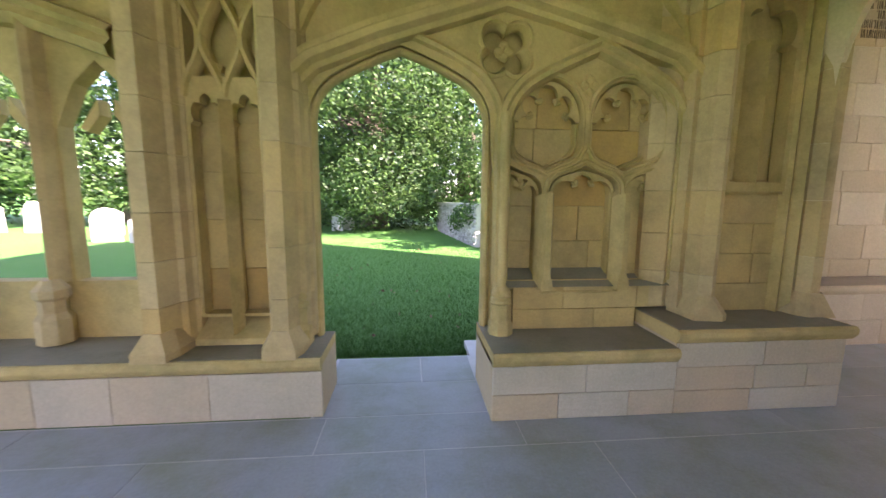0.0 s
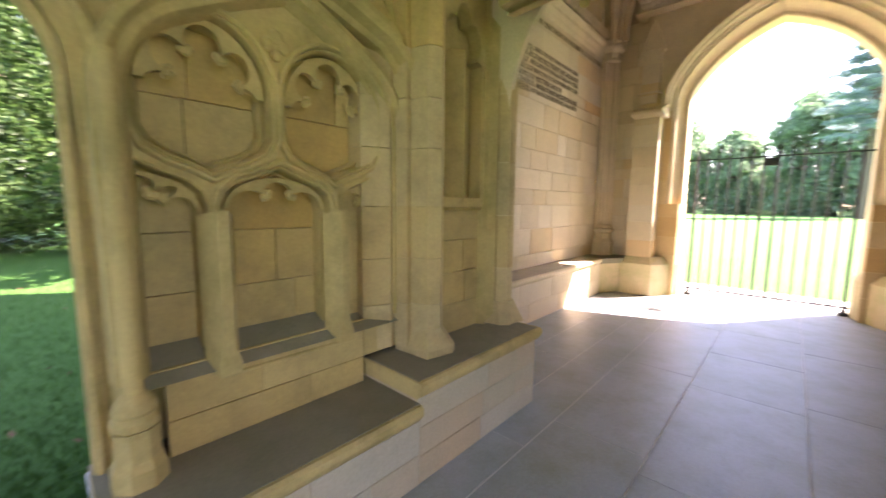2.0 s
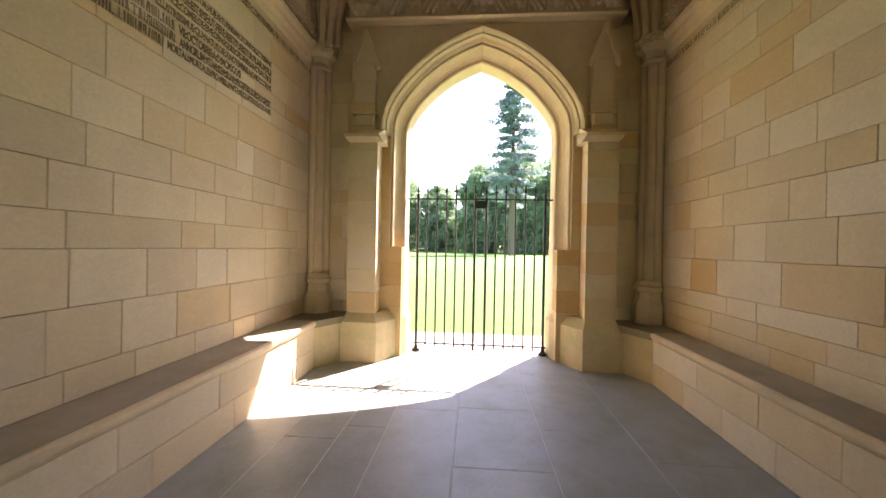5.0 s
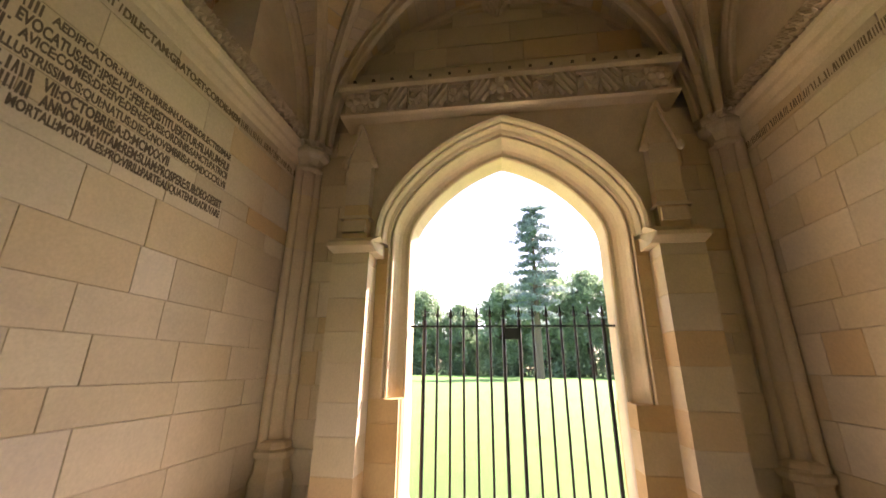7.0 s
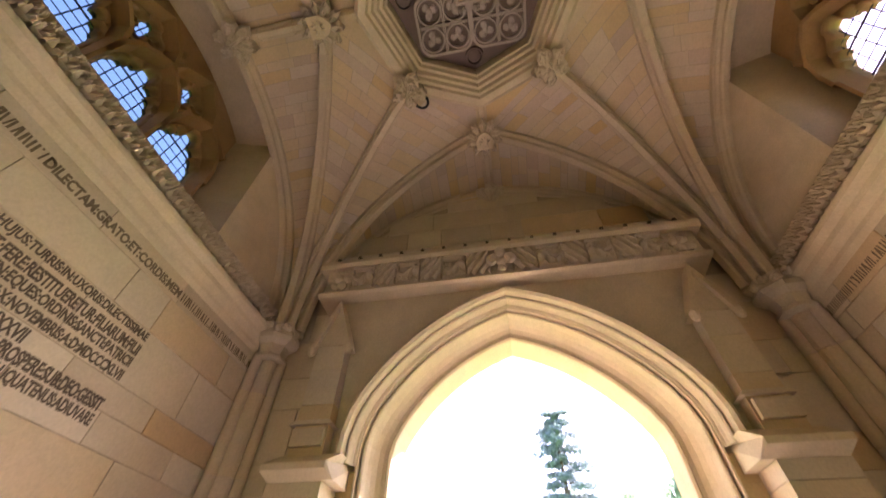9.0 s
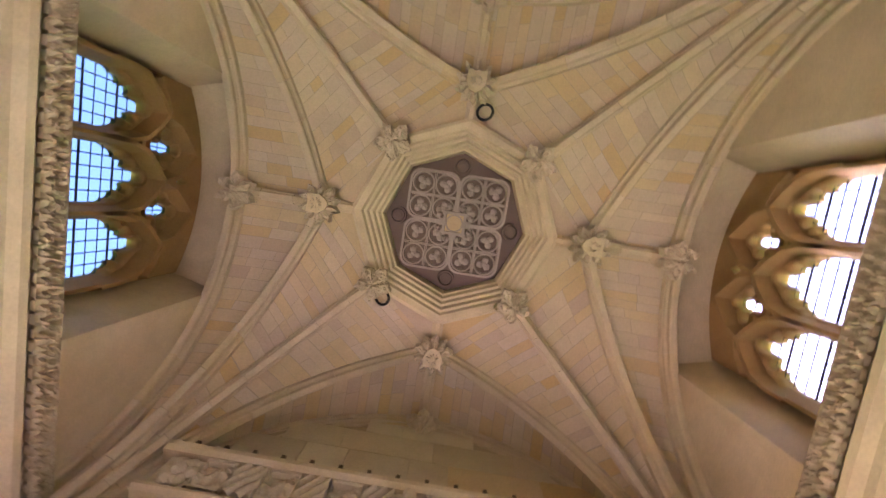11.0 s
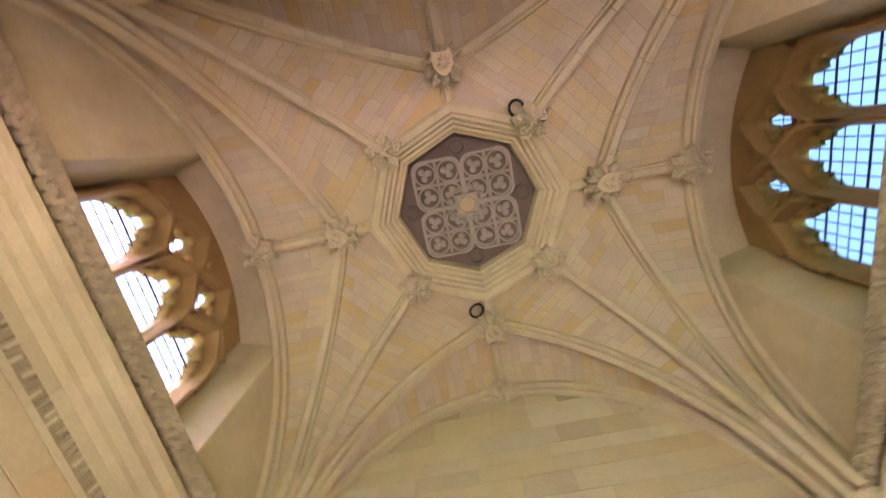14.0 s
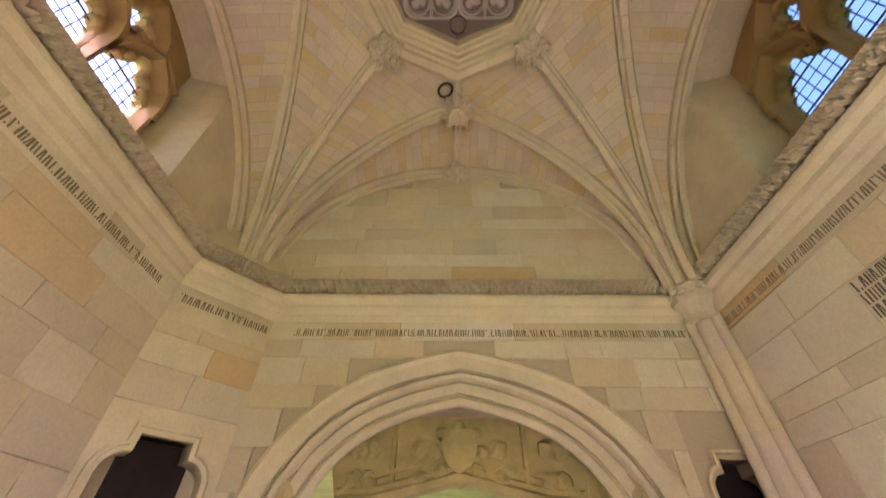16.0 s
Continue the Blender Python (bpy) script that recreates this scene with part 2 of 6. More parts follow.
def two_centred(a, zs, h, foot=0.0, n=14):
    """Half-width, springing, rise: the line from the left foot over the point to the right foot."""
    c = max(0.0, (h * h - a * a) / (2 * a))
    r = a + c
    top = math.acos(c / r)
    right = [(-c + r * math.cos(top * i / n), zs + r * math.sin(top * i / n)) for i in range(n)]
    left = [(-u, z) for u, z in right]
    return [(-a, foot)] + left + [(0, zs + h)] + right[::-1] + [(a, foot)]


def four_centred(a, zs, h, foot=0.0, r=0.5, turn=62, n=8):
    """A depressed pointed arch: a tight haunch, then a nearly straight rise."""
    r *= a
    right = [(a - r + r * math.cos(radians(turn) * i / n), zs + r * math.sin(radians(turn) * i / n)) for i in range(n + 1)]
    u, z = right[-1]
    s = 0.5 * u
    ctl = (u - s * math.sin(radians(turn)), z + s * math.cos(radians(turn)))
    for i in range(1, n):
        k = i / n
        right.append((u * (1 - k) ** 2 + 2 * ctl[0] * k * (1 - k), z * (1 - k) ** 2 + 2 * ctl[1] * k * (1 - k) + (zs + h) * k * k))
    left = [(-p, q) for p, q in right]
    return [(-a, foot)] + left + [(0, zs + h)] + right[::-1] + [(a, foot)]


def wall_face(bm, line, u0, u1, z0, z1, place, depth):
    """A wall of some depth with one arched opening, given by its line from left foot to right foot."""
    n = len(line)
    mid = max(range(n), key=lambda i: line[i][1])
    def quad(pts):
        prism(bm, [place(u, z, 0) for u, z in pts], Vector(place(0, 0, depth)) - Vector(place(0, 0, 0)))
    for i in range(mid):
        (a, b), (c, d) = line[i], line[i + 1]
        if d - b > 1e-5:
            quad([(u0, b), (a, b), (c, d), (u0, d)])
    for i in range(mid, n - 1):
        (a, b), (c, d) = line[i], line[i + 1]
        if b - d > 1e-5:
            quad([(a, b), (u1, b), (u1, d), (c, d)])
    quad([(u0, line[mid][1]), (u1, line[mid][1]), (u1, z1), (u0, z1)])


def blob(bm, at, r, rnd, flat=(1, 1, 1), rough=0.25, sub=2):
    tmp = bmesh.ops.create_icosphere(bm, subdivisions=sub, radius=1)["verts"]
    o = Vector((rnd.uniform(0, 90), rnd.uniform(0, 90), 0))
    for v in tmp:
        k = 1 + rough * noise.noise(v.co * 2.2 + o) + rough * 0.6 * noise.noise(v.co * 5 + o)
        v.co = Vector((v.co.x * flat[0], v.co.y * flat[1], v.co.z * flat[2])) * r * k + Vector(at)


STONES = {}


def stone_mesh(w, h, d, mat, c=0.003):
    """A squared block with a worn edge, its back at depth 0, its face towards -y."""
    key = (round(w, 2), round(h, 3), round(d, 3), mat.name)
    if key not in STONES:
        w, h = key[0], key[1]
        bm = bmesh.new()
        g = 0.0016
        rings = [[(-w / 2 + g + k, y, -h / 2 + g + k), (w / 2 - g - k, y, -h / 2 + g + k), (w / 2 - g - k, y, h / 2 - g - k), (-w / 2 + g + k, y, h / 2 - g - k)] for k, y in ((0, 0), (0, -d + c), (c, -d))]
        rings = [[bm.verts.new(p) for p in r] for r in rings]
        for r, q in zip(rings, rings[1:]):
            for i in range(4):
                bm.faces.new((r[i], r[(i + 1) % 4], q[(i + 1) % 4], q[i]))
        bm.faces.new(rings[-1])
        me = bpy.data.meshes.new("block")
        bmesh.ops.recalc_face_normals(bm, faces=bm.faces)
        bm.to_mesh(me)
        bm.free()
        me.materials.append(mat)
        STONES[key] = me
    return STONES[key]


def courses(parent, base, u0, u1, heights, z0, mat, free=None, depth=0.025, lo=0.32, hi=0.8, seed=1, name="stone"):
    """Squared blocks in courses on a wall. base: pose of the wall, x along it and -y out of it. free(z0, z1): clear spans of u."""
    rnd = random.Random(seed)
    z = z0
    for h in heights:
        for a, b in (free(z, z + h) if free else [(u0, u1)]):
            u = a
            while b - u > 0.03:
                w = rnd.uniform(lo, hi)
                if b - u - w < lo * 0.7:
                    w = b - u
                w = min(w, 1.1)
                if w > 0.05:
                    w = round(w, 2) if b - u - w > 0.02 else b - u
                    ob = new(name, stone_mesh(w, h, depth, mat))
                    ob.parent = parent
                    ob.matrix_local = base @ pose(u + w / 2, rnd.uniform(-0.0015, 0.0015), z + h / 2)
                u += w
        z += h


# ---- large structure ----
W = 2.3
PN = lambda u, z, d: (u, W + d, z)
PS = lambda u, z, d: (u, -W - d, z)
WE = 2.22
PE = lambda u, z, d: (WE + d, u, z)
PW = lambda u, z, d: (-W - d, u, z)
SPRING, RIM = 4.15, 4.34

ground = bmesh.new()
for i, (r0, r1) in enumerate(((0, 14), (14, 40), (40, 120), (120, 900))):
    n = 48
    for k in range(n):
        a, b = k * math.tau / n, (k + 1) * math.tau / n
        pts = [(r1 * math.cos(a), r1 * math.sin(a), -0.06), (r1 * math.cos(b), r1 * math.sin(b), -0.06)]
        pts += [(r0 * math.cos(b), r0 * math.sin(b), -0.06), (r0 * math.cos(a), r0 * math.sin(a), -0.06)] if r0 else [(0, 0, -0.06)]
        ground.faces.new([ground.verts.new(p) for p in pts])
bmesh.ops.remove_doubles(ground, verts=ground.verts, dist=0.001)
tagged(part("ground", ground, M_GRASS), "mown green lawn under trees", "lawn", kind="structure")

# floor slab
fb = bmesh.new()
box(fb, -9.2, -4.7, -3.4, 1.09, -0.3, -0.003)
box(fb, -4.7, 2.25, -3.4, 2.3, -0.3, -0.003)
box(fb, -5.82, -4.7, 1.09, 1.95, -0.3, -0.003)
box(fb, 2.25, 3.05, -1.3, 1.3, -0.3, -0.003)
floor = tagged(part("floor", fb, M_FLAGJOINT), "grey flagstone floor with worn pale joints", "floor", kind="structure")

# chapel walls: lower part up to the rim
wall_north = bmesh.new()
box(wall_north, -2.9, 2.9, W, W + 0.7, -0.3, RIM)
wall_north = tagged(part("wall_north", wall_north, M_JOINT), "honey limestone ashlar wall with a cut inscription", "wall", kind="structure")
wall_south = bmesh.new()
box(wall_south, -2.9, 2.9, -W - 0.7, -W, -0.3, RIM)
wall_south = tagged(part("wall_south", wall_south, M_JOINT), "honey limestone ashlar wall", "wall", kind="structure")

def shouldered(c, hw, top, drop, foot=0.0):
    """A doorway whose flat head is narrowed by two quarter-round shoulders."""
    r = hw * 0.45
    arc = [(c - hw + r * (1 - math.cos(k * math.pi / 12)), top - drop - r + r * math.sin(k * math.pi / 12)) for k in range(7)]
    half = [(c - hw, foot)] + arc + [(c - hw + r * 1.05, top)]
    return half + [(2 * c - u, z) for u, z in half[::-1]]

side = [(1.02, 2.98), (1.014, 3.09), (0.99, 3.19)] + [(u / 16, 2.358 + math.sqrt(1.745 ** 2 - (u / 16 + 0.533) ** 2)) for u in range(15, 0, -1)]
GATE = [(-1.02, 0.0)] + [(-u, z) for u, z in side] + [(0, 4.02)] + side[::-1] + [(1.02, 0.0)]
WEST = four_centred(1.22, 2.05, 1.13, r=0.85, turn=66)
wall_east = bmesh.new()
wall_face(wall_east, offset(GATE, 0.29), -W, W, 0, 4.9, PE, 0.39)
wall_face(wall_east, offset(GATE, 0.76), -W, W, -0.3, 4.9, lambda u, z, d: (WE + 0.9 + d, u, z), 0.3)
wall_east = tagged(part("wall_east", wall_east, M_JOINT), "limestone wall with a tall pointed gateway", "wall", kind="structure")
wall_west = bmesh.new()
NICHE = shouldered(1.99, 0.22, 2.77, 0.09)
holed_plate(wall_west, [[(-W, -0.3), (W, -0.3), (W, RIM), (-W, RIM)], [(u, z - 0.06 if z < 0.1 else z) for u, z in offset(WEST, 0.30)], [(u, z - 0.06 if z < 0.1 else z) for u, z in NICHE]], PW, 0.35)
wall_west = tagged(part("wall_west", wall_west, M_JOINT), "limestone wall with a low pointed entrance arch", "wall", kind="structure")

# cut-off corner with a doorway
CA, CB = Vector((-2.3, -1.72, 0)), Vector((-1.68, -2.3, 0))
cway = (CB - CA).normalized()
cout = Vector((cway.y, -cway.x, 0))
if cout.dot(Vector((1, 1, 0))) > 0:
    cout = -cout
CL = (CB - CA).length
PC = lambda u, z, d: tuple(CA + cway * u + cout * d + Vector((0, 0, z)))
wall_corner = bmesh.new()
DOORC = shouldered(CL / 2, 0.31, 2.80, 0.11)
holed_plate(wall_corner, [[(0, -0.3), (CL, -0.3), (CL, RIM), (0, RIM)], [(u, z - 0.06 if z < 0.1 else z) for u, z in DOORC]], PC, 0.5)
wall_corner = tagged(part("wall_corner", wall_corner, M_DRESS), "cut-off limestone corner with a shouldered doorway", "wall", kind="structure")
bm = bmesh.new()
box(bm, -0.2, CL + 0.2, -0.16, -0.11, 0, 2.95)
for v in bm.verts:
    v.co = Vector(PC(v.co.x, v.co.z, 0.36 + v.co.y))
door_1 = tagged(part("door_1", bm, M_NEARBLACK), "near-black door deep inside a shouldered doorway", "door", kind="structure")

# upper walls, window recesses
def arc_z(s, z1):
    return SPRING + (z1 - SPRING) * math.sqrt(max(0, 1 - (1 - s) ** 2))

SX = 2.12
def rib_height(u, z1=6.17):
    return arc_z(1 - min(1, abs(u) / SX), z1)

RW = 1.04
for name, P, sgn in (("wall_north_upper", PN, 1), ("wall_south_upper", PS, -1)):
    bm = bmesh.new()
    top = 6.6
    inner = [(-RW, RIM + 0.01)] + [(-RW + 2 * RW * i / 20, rib_height(-RW + 2 * RW * i / 20) + 0.02) for i in range(21)] + [(RW, RIM + 0.01)]
    holed_plate(bm, [[(-W, RIM), (W, RIM), (W, top), (-W, top)], inner], P, 0.02)
    outer = [(-0.92, 4.62)] + [(u * 0.92 / RW, z + 0.02) for u, z in inner[1:-1]] + [(0.92, 4.62)]
    a = [bm.verts.new(P(u, z, 0.01)) for u, z in inner]
    b = [bm.verts.new(P(u, z, 0.5)) for u, z in outer]
    for i in range(len(a)):
        j = (i + 1) % len(a)
        bm.faces.new((a[i], a[j], b[j], b[i]))
    holed_plate(bm, [[(-2.9, RIM), (2.9, RIM), (2.9, 16.0), (-2.9, 16.0)], outer], lambda u, z, d: P(u, z, d + 0.5), 0.2)
    tagged(part(name, bm, M_DRESS), "limestone upper wall with a deep splayed window recess", "wall", kind="structure")
bm = bmesh.new()
box(bm, WE, WE + 0.02, -W, W, 4.9, 6.6)
box(bm, W + 0.5, W + 0.7, -2.9, 2.9, RIM, 16.0)
wall_east_upper = tagged(part("wall_east_upper", bm, M_JOINT), "limestone lunette wall under the vault", "wall", kind="structure")
bm = bmesh.new()
box(bm, -W - 0.02, -W, -W, W, RIM, 6.6)
box(bm, -W - 0.55, -W - 0.35, -2.9, 2.9, 3.2, 16.0)
wall_west_upper = tagged(part("wall_west_upper", bm, M_JOINT), "limestone lunette wall under the vault", "wall", kind="structure")
bm = bmesh.new()
prism(bm, [(-2.3, -1.66, RIM), (-1.62, -2.3, RIM), (-2.3, -2.3, RIM)], (0, 0, 0.9))
for v in bm.verts:
    if v.co.z > RIM + 0.5:
        v.co = Vector((-2.28, -2.28, v.co.z)).lerp(v.co, 0.12)
tagged(part("wall_corner_upper", bm, M_DRESS), "sloping limestone weathering over the cut-off corner", "wall", kind="structure")

bm = bmesh.new()
box(bm, -2.95, 3.1, -3.1, 3.1, 16.0, 16.2)
tagged(part("roof", bm, M_OLD), "flat stone tower roof", "roof", kind="structure")

# vault
def on_rib(p, q, z1, n=18):
    out = []
    for i in range(n + 1):
        s = 1 - math.cos(i / n * math.pi / 2)
        out.append(Vector((p[0] + (q[0] - p[0]) * s, p[1] + (q[1] - p[1]) * s, arc_z(s, z1))))
    return out

ZB, ZW, ZF = 6.22, 6.18, 6.16
CROWN = 1.38
def corner_ribs(sx, sy):
    p = (SX * sx, SX * sy)
    ends = [(((2.22 if sx > 0 else 2.27) * sx, 0), ZW), ((CROWN * sx, 0), ZB), ((0.73 * sx, 0.73 * sy), ZF), ((0, CROWN * sy), ZB), ((0, 2.29 * sy), ZW)]
    starts = [(2.28 * sx, 2.10 * sy), (2.15 * sx, 2.08 * sy), p, (2.08 * sx, 2.15 * sy), (2.10 * sx, 2.28 * sy)]
    return [on_rib(s, e, z) for s, (e, z) in zip(starts, ends)]

def patch(bm, A, B, rnd, lift):
    """The web between two ribs: courses of small stones, each with its own edges, on a backing."""
    n = len(A) - 1
    def at(s, v):
        s = min(max(s, 0), n - 1e-6)
        i = int(s)
        f = s - i
        a, b = A[i].lerp(A[i + 1], f), B[i].lerp(B[i + 1], f)
        p = a.lerp(b, v)
        p.z += 0.10 * (b - a).length * 4 * v * (1 - v) * 0.35
        return p
    length = sum((A[i + 1] - A[i]).length for i in range(n))
    acc = [0]
    for i in range(n):
        acc.append(acc[-1] + (A[i + 1] - A[i]).length)
    def s_of(d):
        for i in range(n):
            if acc[i + 1] >= d:
                return i + (d - acc[i]) / (acc[i + 1] - acc[i])
        return n
    d = 0.0
    while d < length - 1e-4:
        h = min(rnd.uniform(0.085, 0.15), length - d)
        s0, s1 = s_of(d + 0.0025), s_of(d + h - 0.0025)
        width = (at((s0 + s1) / 2, 0) - at((s0 + s1) / 2, 1)).length
        k = max(1, round(width / rnd.uniform(0.22, 0.42)))
        cuts = [0] + sorted((i + rnd.uniform(-0.25, 0.25)) / k for i in range(1, k)) + [1]
        g = 0.0026 / max(width, 0.05)
        for v0, v1 in zip(cuts, cuts[1:]):
            off = Vector((0, 0, rnd.uniform(-0.002, 0.002) - 0.006))
            m = 2 if width > 0.3 else 1
            vs = [[bm.verts.new(at(s, v0 + g + (v1 - v0 - 2 * g) * j / m) + off) for j in range(m + 1)] for s in (s0, s1)]
            for j in range(m):
                bm.faces.new((vs[0][j], vs[0][j + 1], vs[1][j + 1], vs[1][j]))
        d += h
    back = [[lift.verts.new(at(i, j / 3) + Vector((0, 0, 0.004))) for j in range(4)] for i in range(n + 1)]
    for i in range(n):
        for j in range(3):
            lift.faces.new((back[i][j], back[i][j + 1], back[i + 1][j + 1], back[i + 1][j]))

rnd = random.Random(5)
web, lift = bmesh.new(), bmesh.new()
RIBS = []
for sx in (1, -1):
    for sy in (1, -1):
        ribs = corner_ribs(sx, sy)
        RIBS += ribs
        for a, b in zip(ribs, ribs[1:]):
            patch(web, a, b, rnd, lift)
OV = [(1.06 * math.cos(k * math.pi / 4), 1.06 * math.sin(k * math.pi / 4)) for k in range(8)]
for k in range(8):
    x, y = OV[k]
    nx, ny = OV[(k + 1) % 8]
    card, diag = ((x, y), (nx, ny)) if k % 2 == 0 else ((nx, ny), (x, y))
    c = Vector((card[0] / 1.06 * CROWN, card[1] / 1.06 * CROWN, ZB - 0.006))
    web.faces.new([web.verts.new(p) for p in (c, Vector((card[0] * 0.97, card[1] * 0.97, ZB - 0.002)), Vector((diag[0] * 0.97, diag[1] * 0.97, ZF - 0.002)))])
    lift.faces.new([lift.verts.new(p + Vector((0, 0, 0.01))) for p in (c, Vector((card[0] * 0.97, card[1] * 0.97, ZB)), Vector((diag[0] * 0.97, diag[1] * 0.97, ZF)))])
ceiling = tagged(part("ceiling", web, M_WEB), "stone rib vault with coursed webs and an octagonal crown", "vaulted ceiling", kind="structure")
part("ceiling_backing", lift, M_WEBJOINT, ceiling)

def rib(bm, pts, w=0.066, deep=0.155, cut=0.42, seed=0):
    """A hollow-chamfered vault rib, cut into stones by thin joints."""
    sec = [(-w, 0.03), (-w, -0.046), (-w * 0.92, -0.056), (-w * 0.66, -0.058), (-w * 0.42, -0.075), (-w * 0.36, -deep * 0.60), (-w * 0.56, -deep * 0.68), (-w * 0.60, -deep * 0.78), (-w * 0.58, -deep * 0.92), (-w * 0.40, -deep)]
    sec += [(-a, b) for a, b in sec[::-1]]
    rr = random.Random(seed)
    flat = pts[-1] - pts[0]
    side = Vector((-flat.y, flat.x, 0)).normalized()
    acc = [0.0]
    for p, q in zip(pts, pts[1:]):
        acc.append(acc[-1] + (q - p).length)
    def at(d):
        d = min(max(d, 0), acc[-1] - 1e-6)
        i = next(k for k in range(len(pts) - 1) if acc[k + 1] >= d)
        t = pts[i + 1] - pts[i]
        return pts[i] + t * ((d - acc[i]) / (acc[i + 1] - acc[i]))
    d = 0.0
    while d < acc[-1] - 0.01:
        e = min(d + cut * rr.uniform(0.75, 1.25), acc[-1])
        if acc[-1] - e < 0.12:
            e = acc[-1]
        n = max(1, int((e - d) / 0.12))
        rings = []
        for k in range(n + 1):
            u = d + 0.0018 + (e - d - 0.0036) * k / n
            t = (at(u + 0.03) - at(u - 0.03)).normalized()
            up = t.cross(side)
            rings.append([bm.verts.new(at(u) + side * x + up * y) for x, y in sec])
        for r, q in zip(rings, rings[1:]):
            for i in range(len(sec) - 1):
                bm.faces.new((r[i], r[i + 1], q[i + 1], q[i]))
        bm.faces.new(rings[0][::-1])
        bm.faces.new(rings[-1])
        d = e

for pts in RIBS:
    bm = bmesh.new()
    rib(bm, pts, seed=len(bpy.data.meshes))
    part("rib", bm, M_RIB, ceiling)
for k in range(4):
    c, s = math.cos(k * math.pi / 2), math.sin(k * math.pi / 2)
    bm = bmesh.new()
    rib(bm, [Vector((r * c, r * s, z)) for r, z in ((2.29, ZW), (1.8, 6.21), (CROWN, ZB), (1.0, ZB))], 0.06, 0.11, 0.3, k)
    part("rib", bm, M_RIB, ceiling)

def octagon(r, z):
    return [Vector((r * math.cos(k * math.pi / 4), r * math.sin(k * math.pi / 4), z)) for k in range(8)]

bm = bmesh.new()
steps = [(1.08, 6.26), (1.08, 6.12), (1.04, 6.10), (0.97, 6.11), (0.95, 6.15), (0.92, 6.15), (0.90, 6.20), (0.87, 6.20), (0.85, 6.25), (0.82, 6.25), (0.80, 6.30), (0.78, 6.31), (0.77, 6.60)]
rings = [[bm.verts.new(p) for p in octagon(r, z)] for r, z in steps]
for r, q in zip(rings, rings[1:]):
    for i in range(8):
        bm.faces.new((r[i], r[(i + 1) % 8], q[(i + 1) % 8], q[i]))
part("crown_ring", bm, M_DRESS, ceiling, "moulded octagonal stone ring")

# ---- cloister walk ----
YB = 1.60
DOOR = [(u - 5.16, z) for u, z in four_centred(0.55, 1.76, 0.44, r=0.55, turn=60)]
PB = lambda u, z, d: (u, YB + d, z)
PP = lambda u, z, d: (u, 1.46 + d, z)


def lobed(cx, cz, lobes, a):
    """How far a ray at angle a runs inside a union of round lobes (angle, distance, radius)."""
    best = 0.0
    for t, dist, q in lobes:
        k = q * q - (dist * math.sin(a - t)) ** 2
        if k > 0:
            best = max(best, dist * math.cos(a - t) + math.sqrt(k))
    return (cx + best * math.cos(a), cz + best * math.sin(a))


def cusped(cx, hw, z0, zs, zt, cusps=5, deep=0.0, vee=0.0):
    """A light with a foiled, cusped head; vee: how far the foot runs down to a point."""
    q = hw * (0.27 if cusps > 3 else 0.37)
    dist = hw - q
    lobes = [(math.pi * (k + 0.5) / cusps, dist * 1.02, q) for k in range(cusps)]
    head = [lobed(cx, zs, lobes, math.pi * k / 44) for k in range(45)]
    grow = (zt - zs) / max(z - zs for u, z in head)
    head = [(u, zs + (z - zs) * grow) for u, z in head]
    loop = [(cx + hw, z0 + vee), (cx + hw, zs - 0.02)] + head + [(cx - hw, zs - 0.02), (cx - hw, z0 + vee)]
    if vee:
        loop += [(cx - hw * 0.35, z0 + vee * 0.22), (cx, z0), (cx + hw * 0.35, z0 + vee * 0.22)]
    return loop


def foils(cx, cz, r, n=4, turn=0.0, keep=0.55):
    lobes = [(turn + k * math.tau / n, r * 0.54, r * 0.46) for k in range(n)]
    return [lobed(cx, cz, lobes, turn + 0.01 + k * math.tau / 48) for k in range(48)]


def stacked(bm, plan, z0, z1, h=0.29, gap=0.003, seed=1):
    """An upright moulded pier of drums: a plan of (x, y), cut by thin bed joints."""
    rnd = random.Random(seed)
    z = z0
    while z < z1 - 1e-4:
        t = min(z + h * rnd.uniform(0.85, 1.15), z1)
        if z1 - t < 0.1:
            t = z1
        prism(bm, [(x, y, z) for x, y in plan], (0, 0, t - z - gap))
        z = t


def drums(parent, plan, z0, z1, mat, h=0.29, seed=1, name="drum"):
    """The same, each drum a part of its own."""
    rnd = random.Random(seed)
    z = z0
    while z < z1 - 1e-4:
        t = min(z + h * rnd.uniform(0.85, 1.15), z1)
        if z1 - t < 0.1:
            t = z1
        bm = bmesh.new()
        prism(bm, [(x, y, z) for x, y in plan], (0, 0, t - z - 0.0035))
        part(name, bm, mat, parent)
        z = t


def foot(bm, plan, z0, z1, grow):
    """A weathered base: the plan, widened at the bottom."""
    cx, cy = sum(p[0] for p in plan) / len(plan), max(p[1] for p in plan)
    levels = []
    for z, g in ((z0, grow), (z0 + (z1 - z0) * 0.35, grow), (z1, 0.0)):
        levels.append([bm.verts.new((x + (g if x > cx else -g), y - (g if y < cy - 0.02 else 0), z)) for x, y in plan])
    for r, q in zip(levels, levels[1:]):
        for i in range(len(plan)):
            j = (i + 1) % len(plan)
            bm.faces.new((r[i], r[j], q[j], q[i]))
    bm.faces.new(levels[0][::-1])
    bm.faces.new(levels[-1])


def outlined(bm, loop, place, w=0.022, proud=0.018):
    """A raised roll round a pierced or sunk shape."""
    sweep(bm, loop, [(-0.004, 0.03), (-0.004, -0.004), (-w * 0.4, -proud), (-w, -proud * 0.6), (-w * 1.4, 0.002)], place, True)
    sweep(bm, loop, [(0.0, 0.0), (0.02, 0.05), (0.022, 0.10)], place, True)


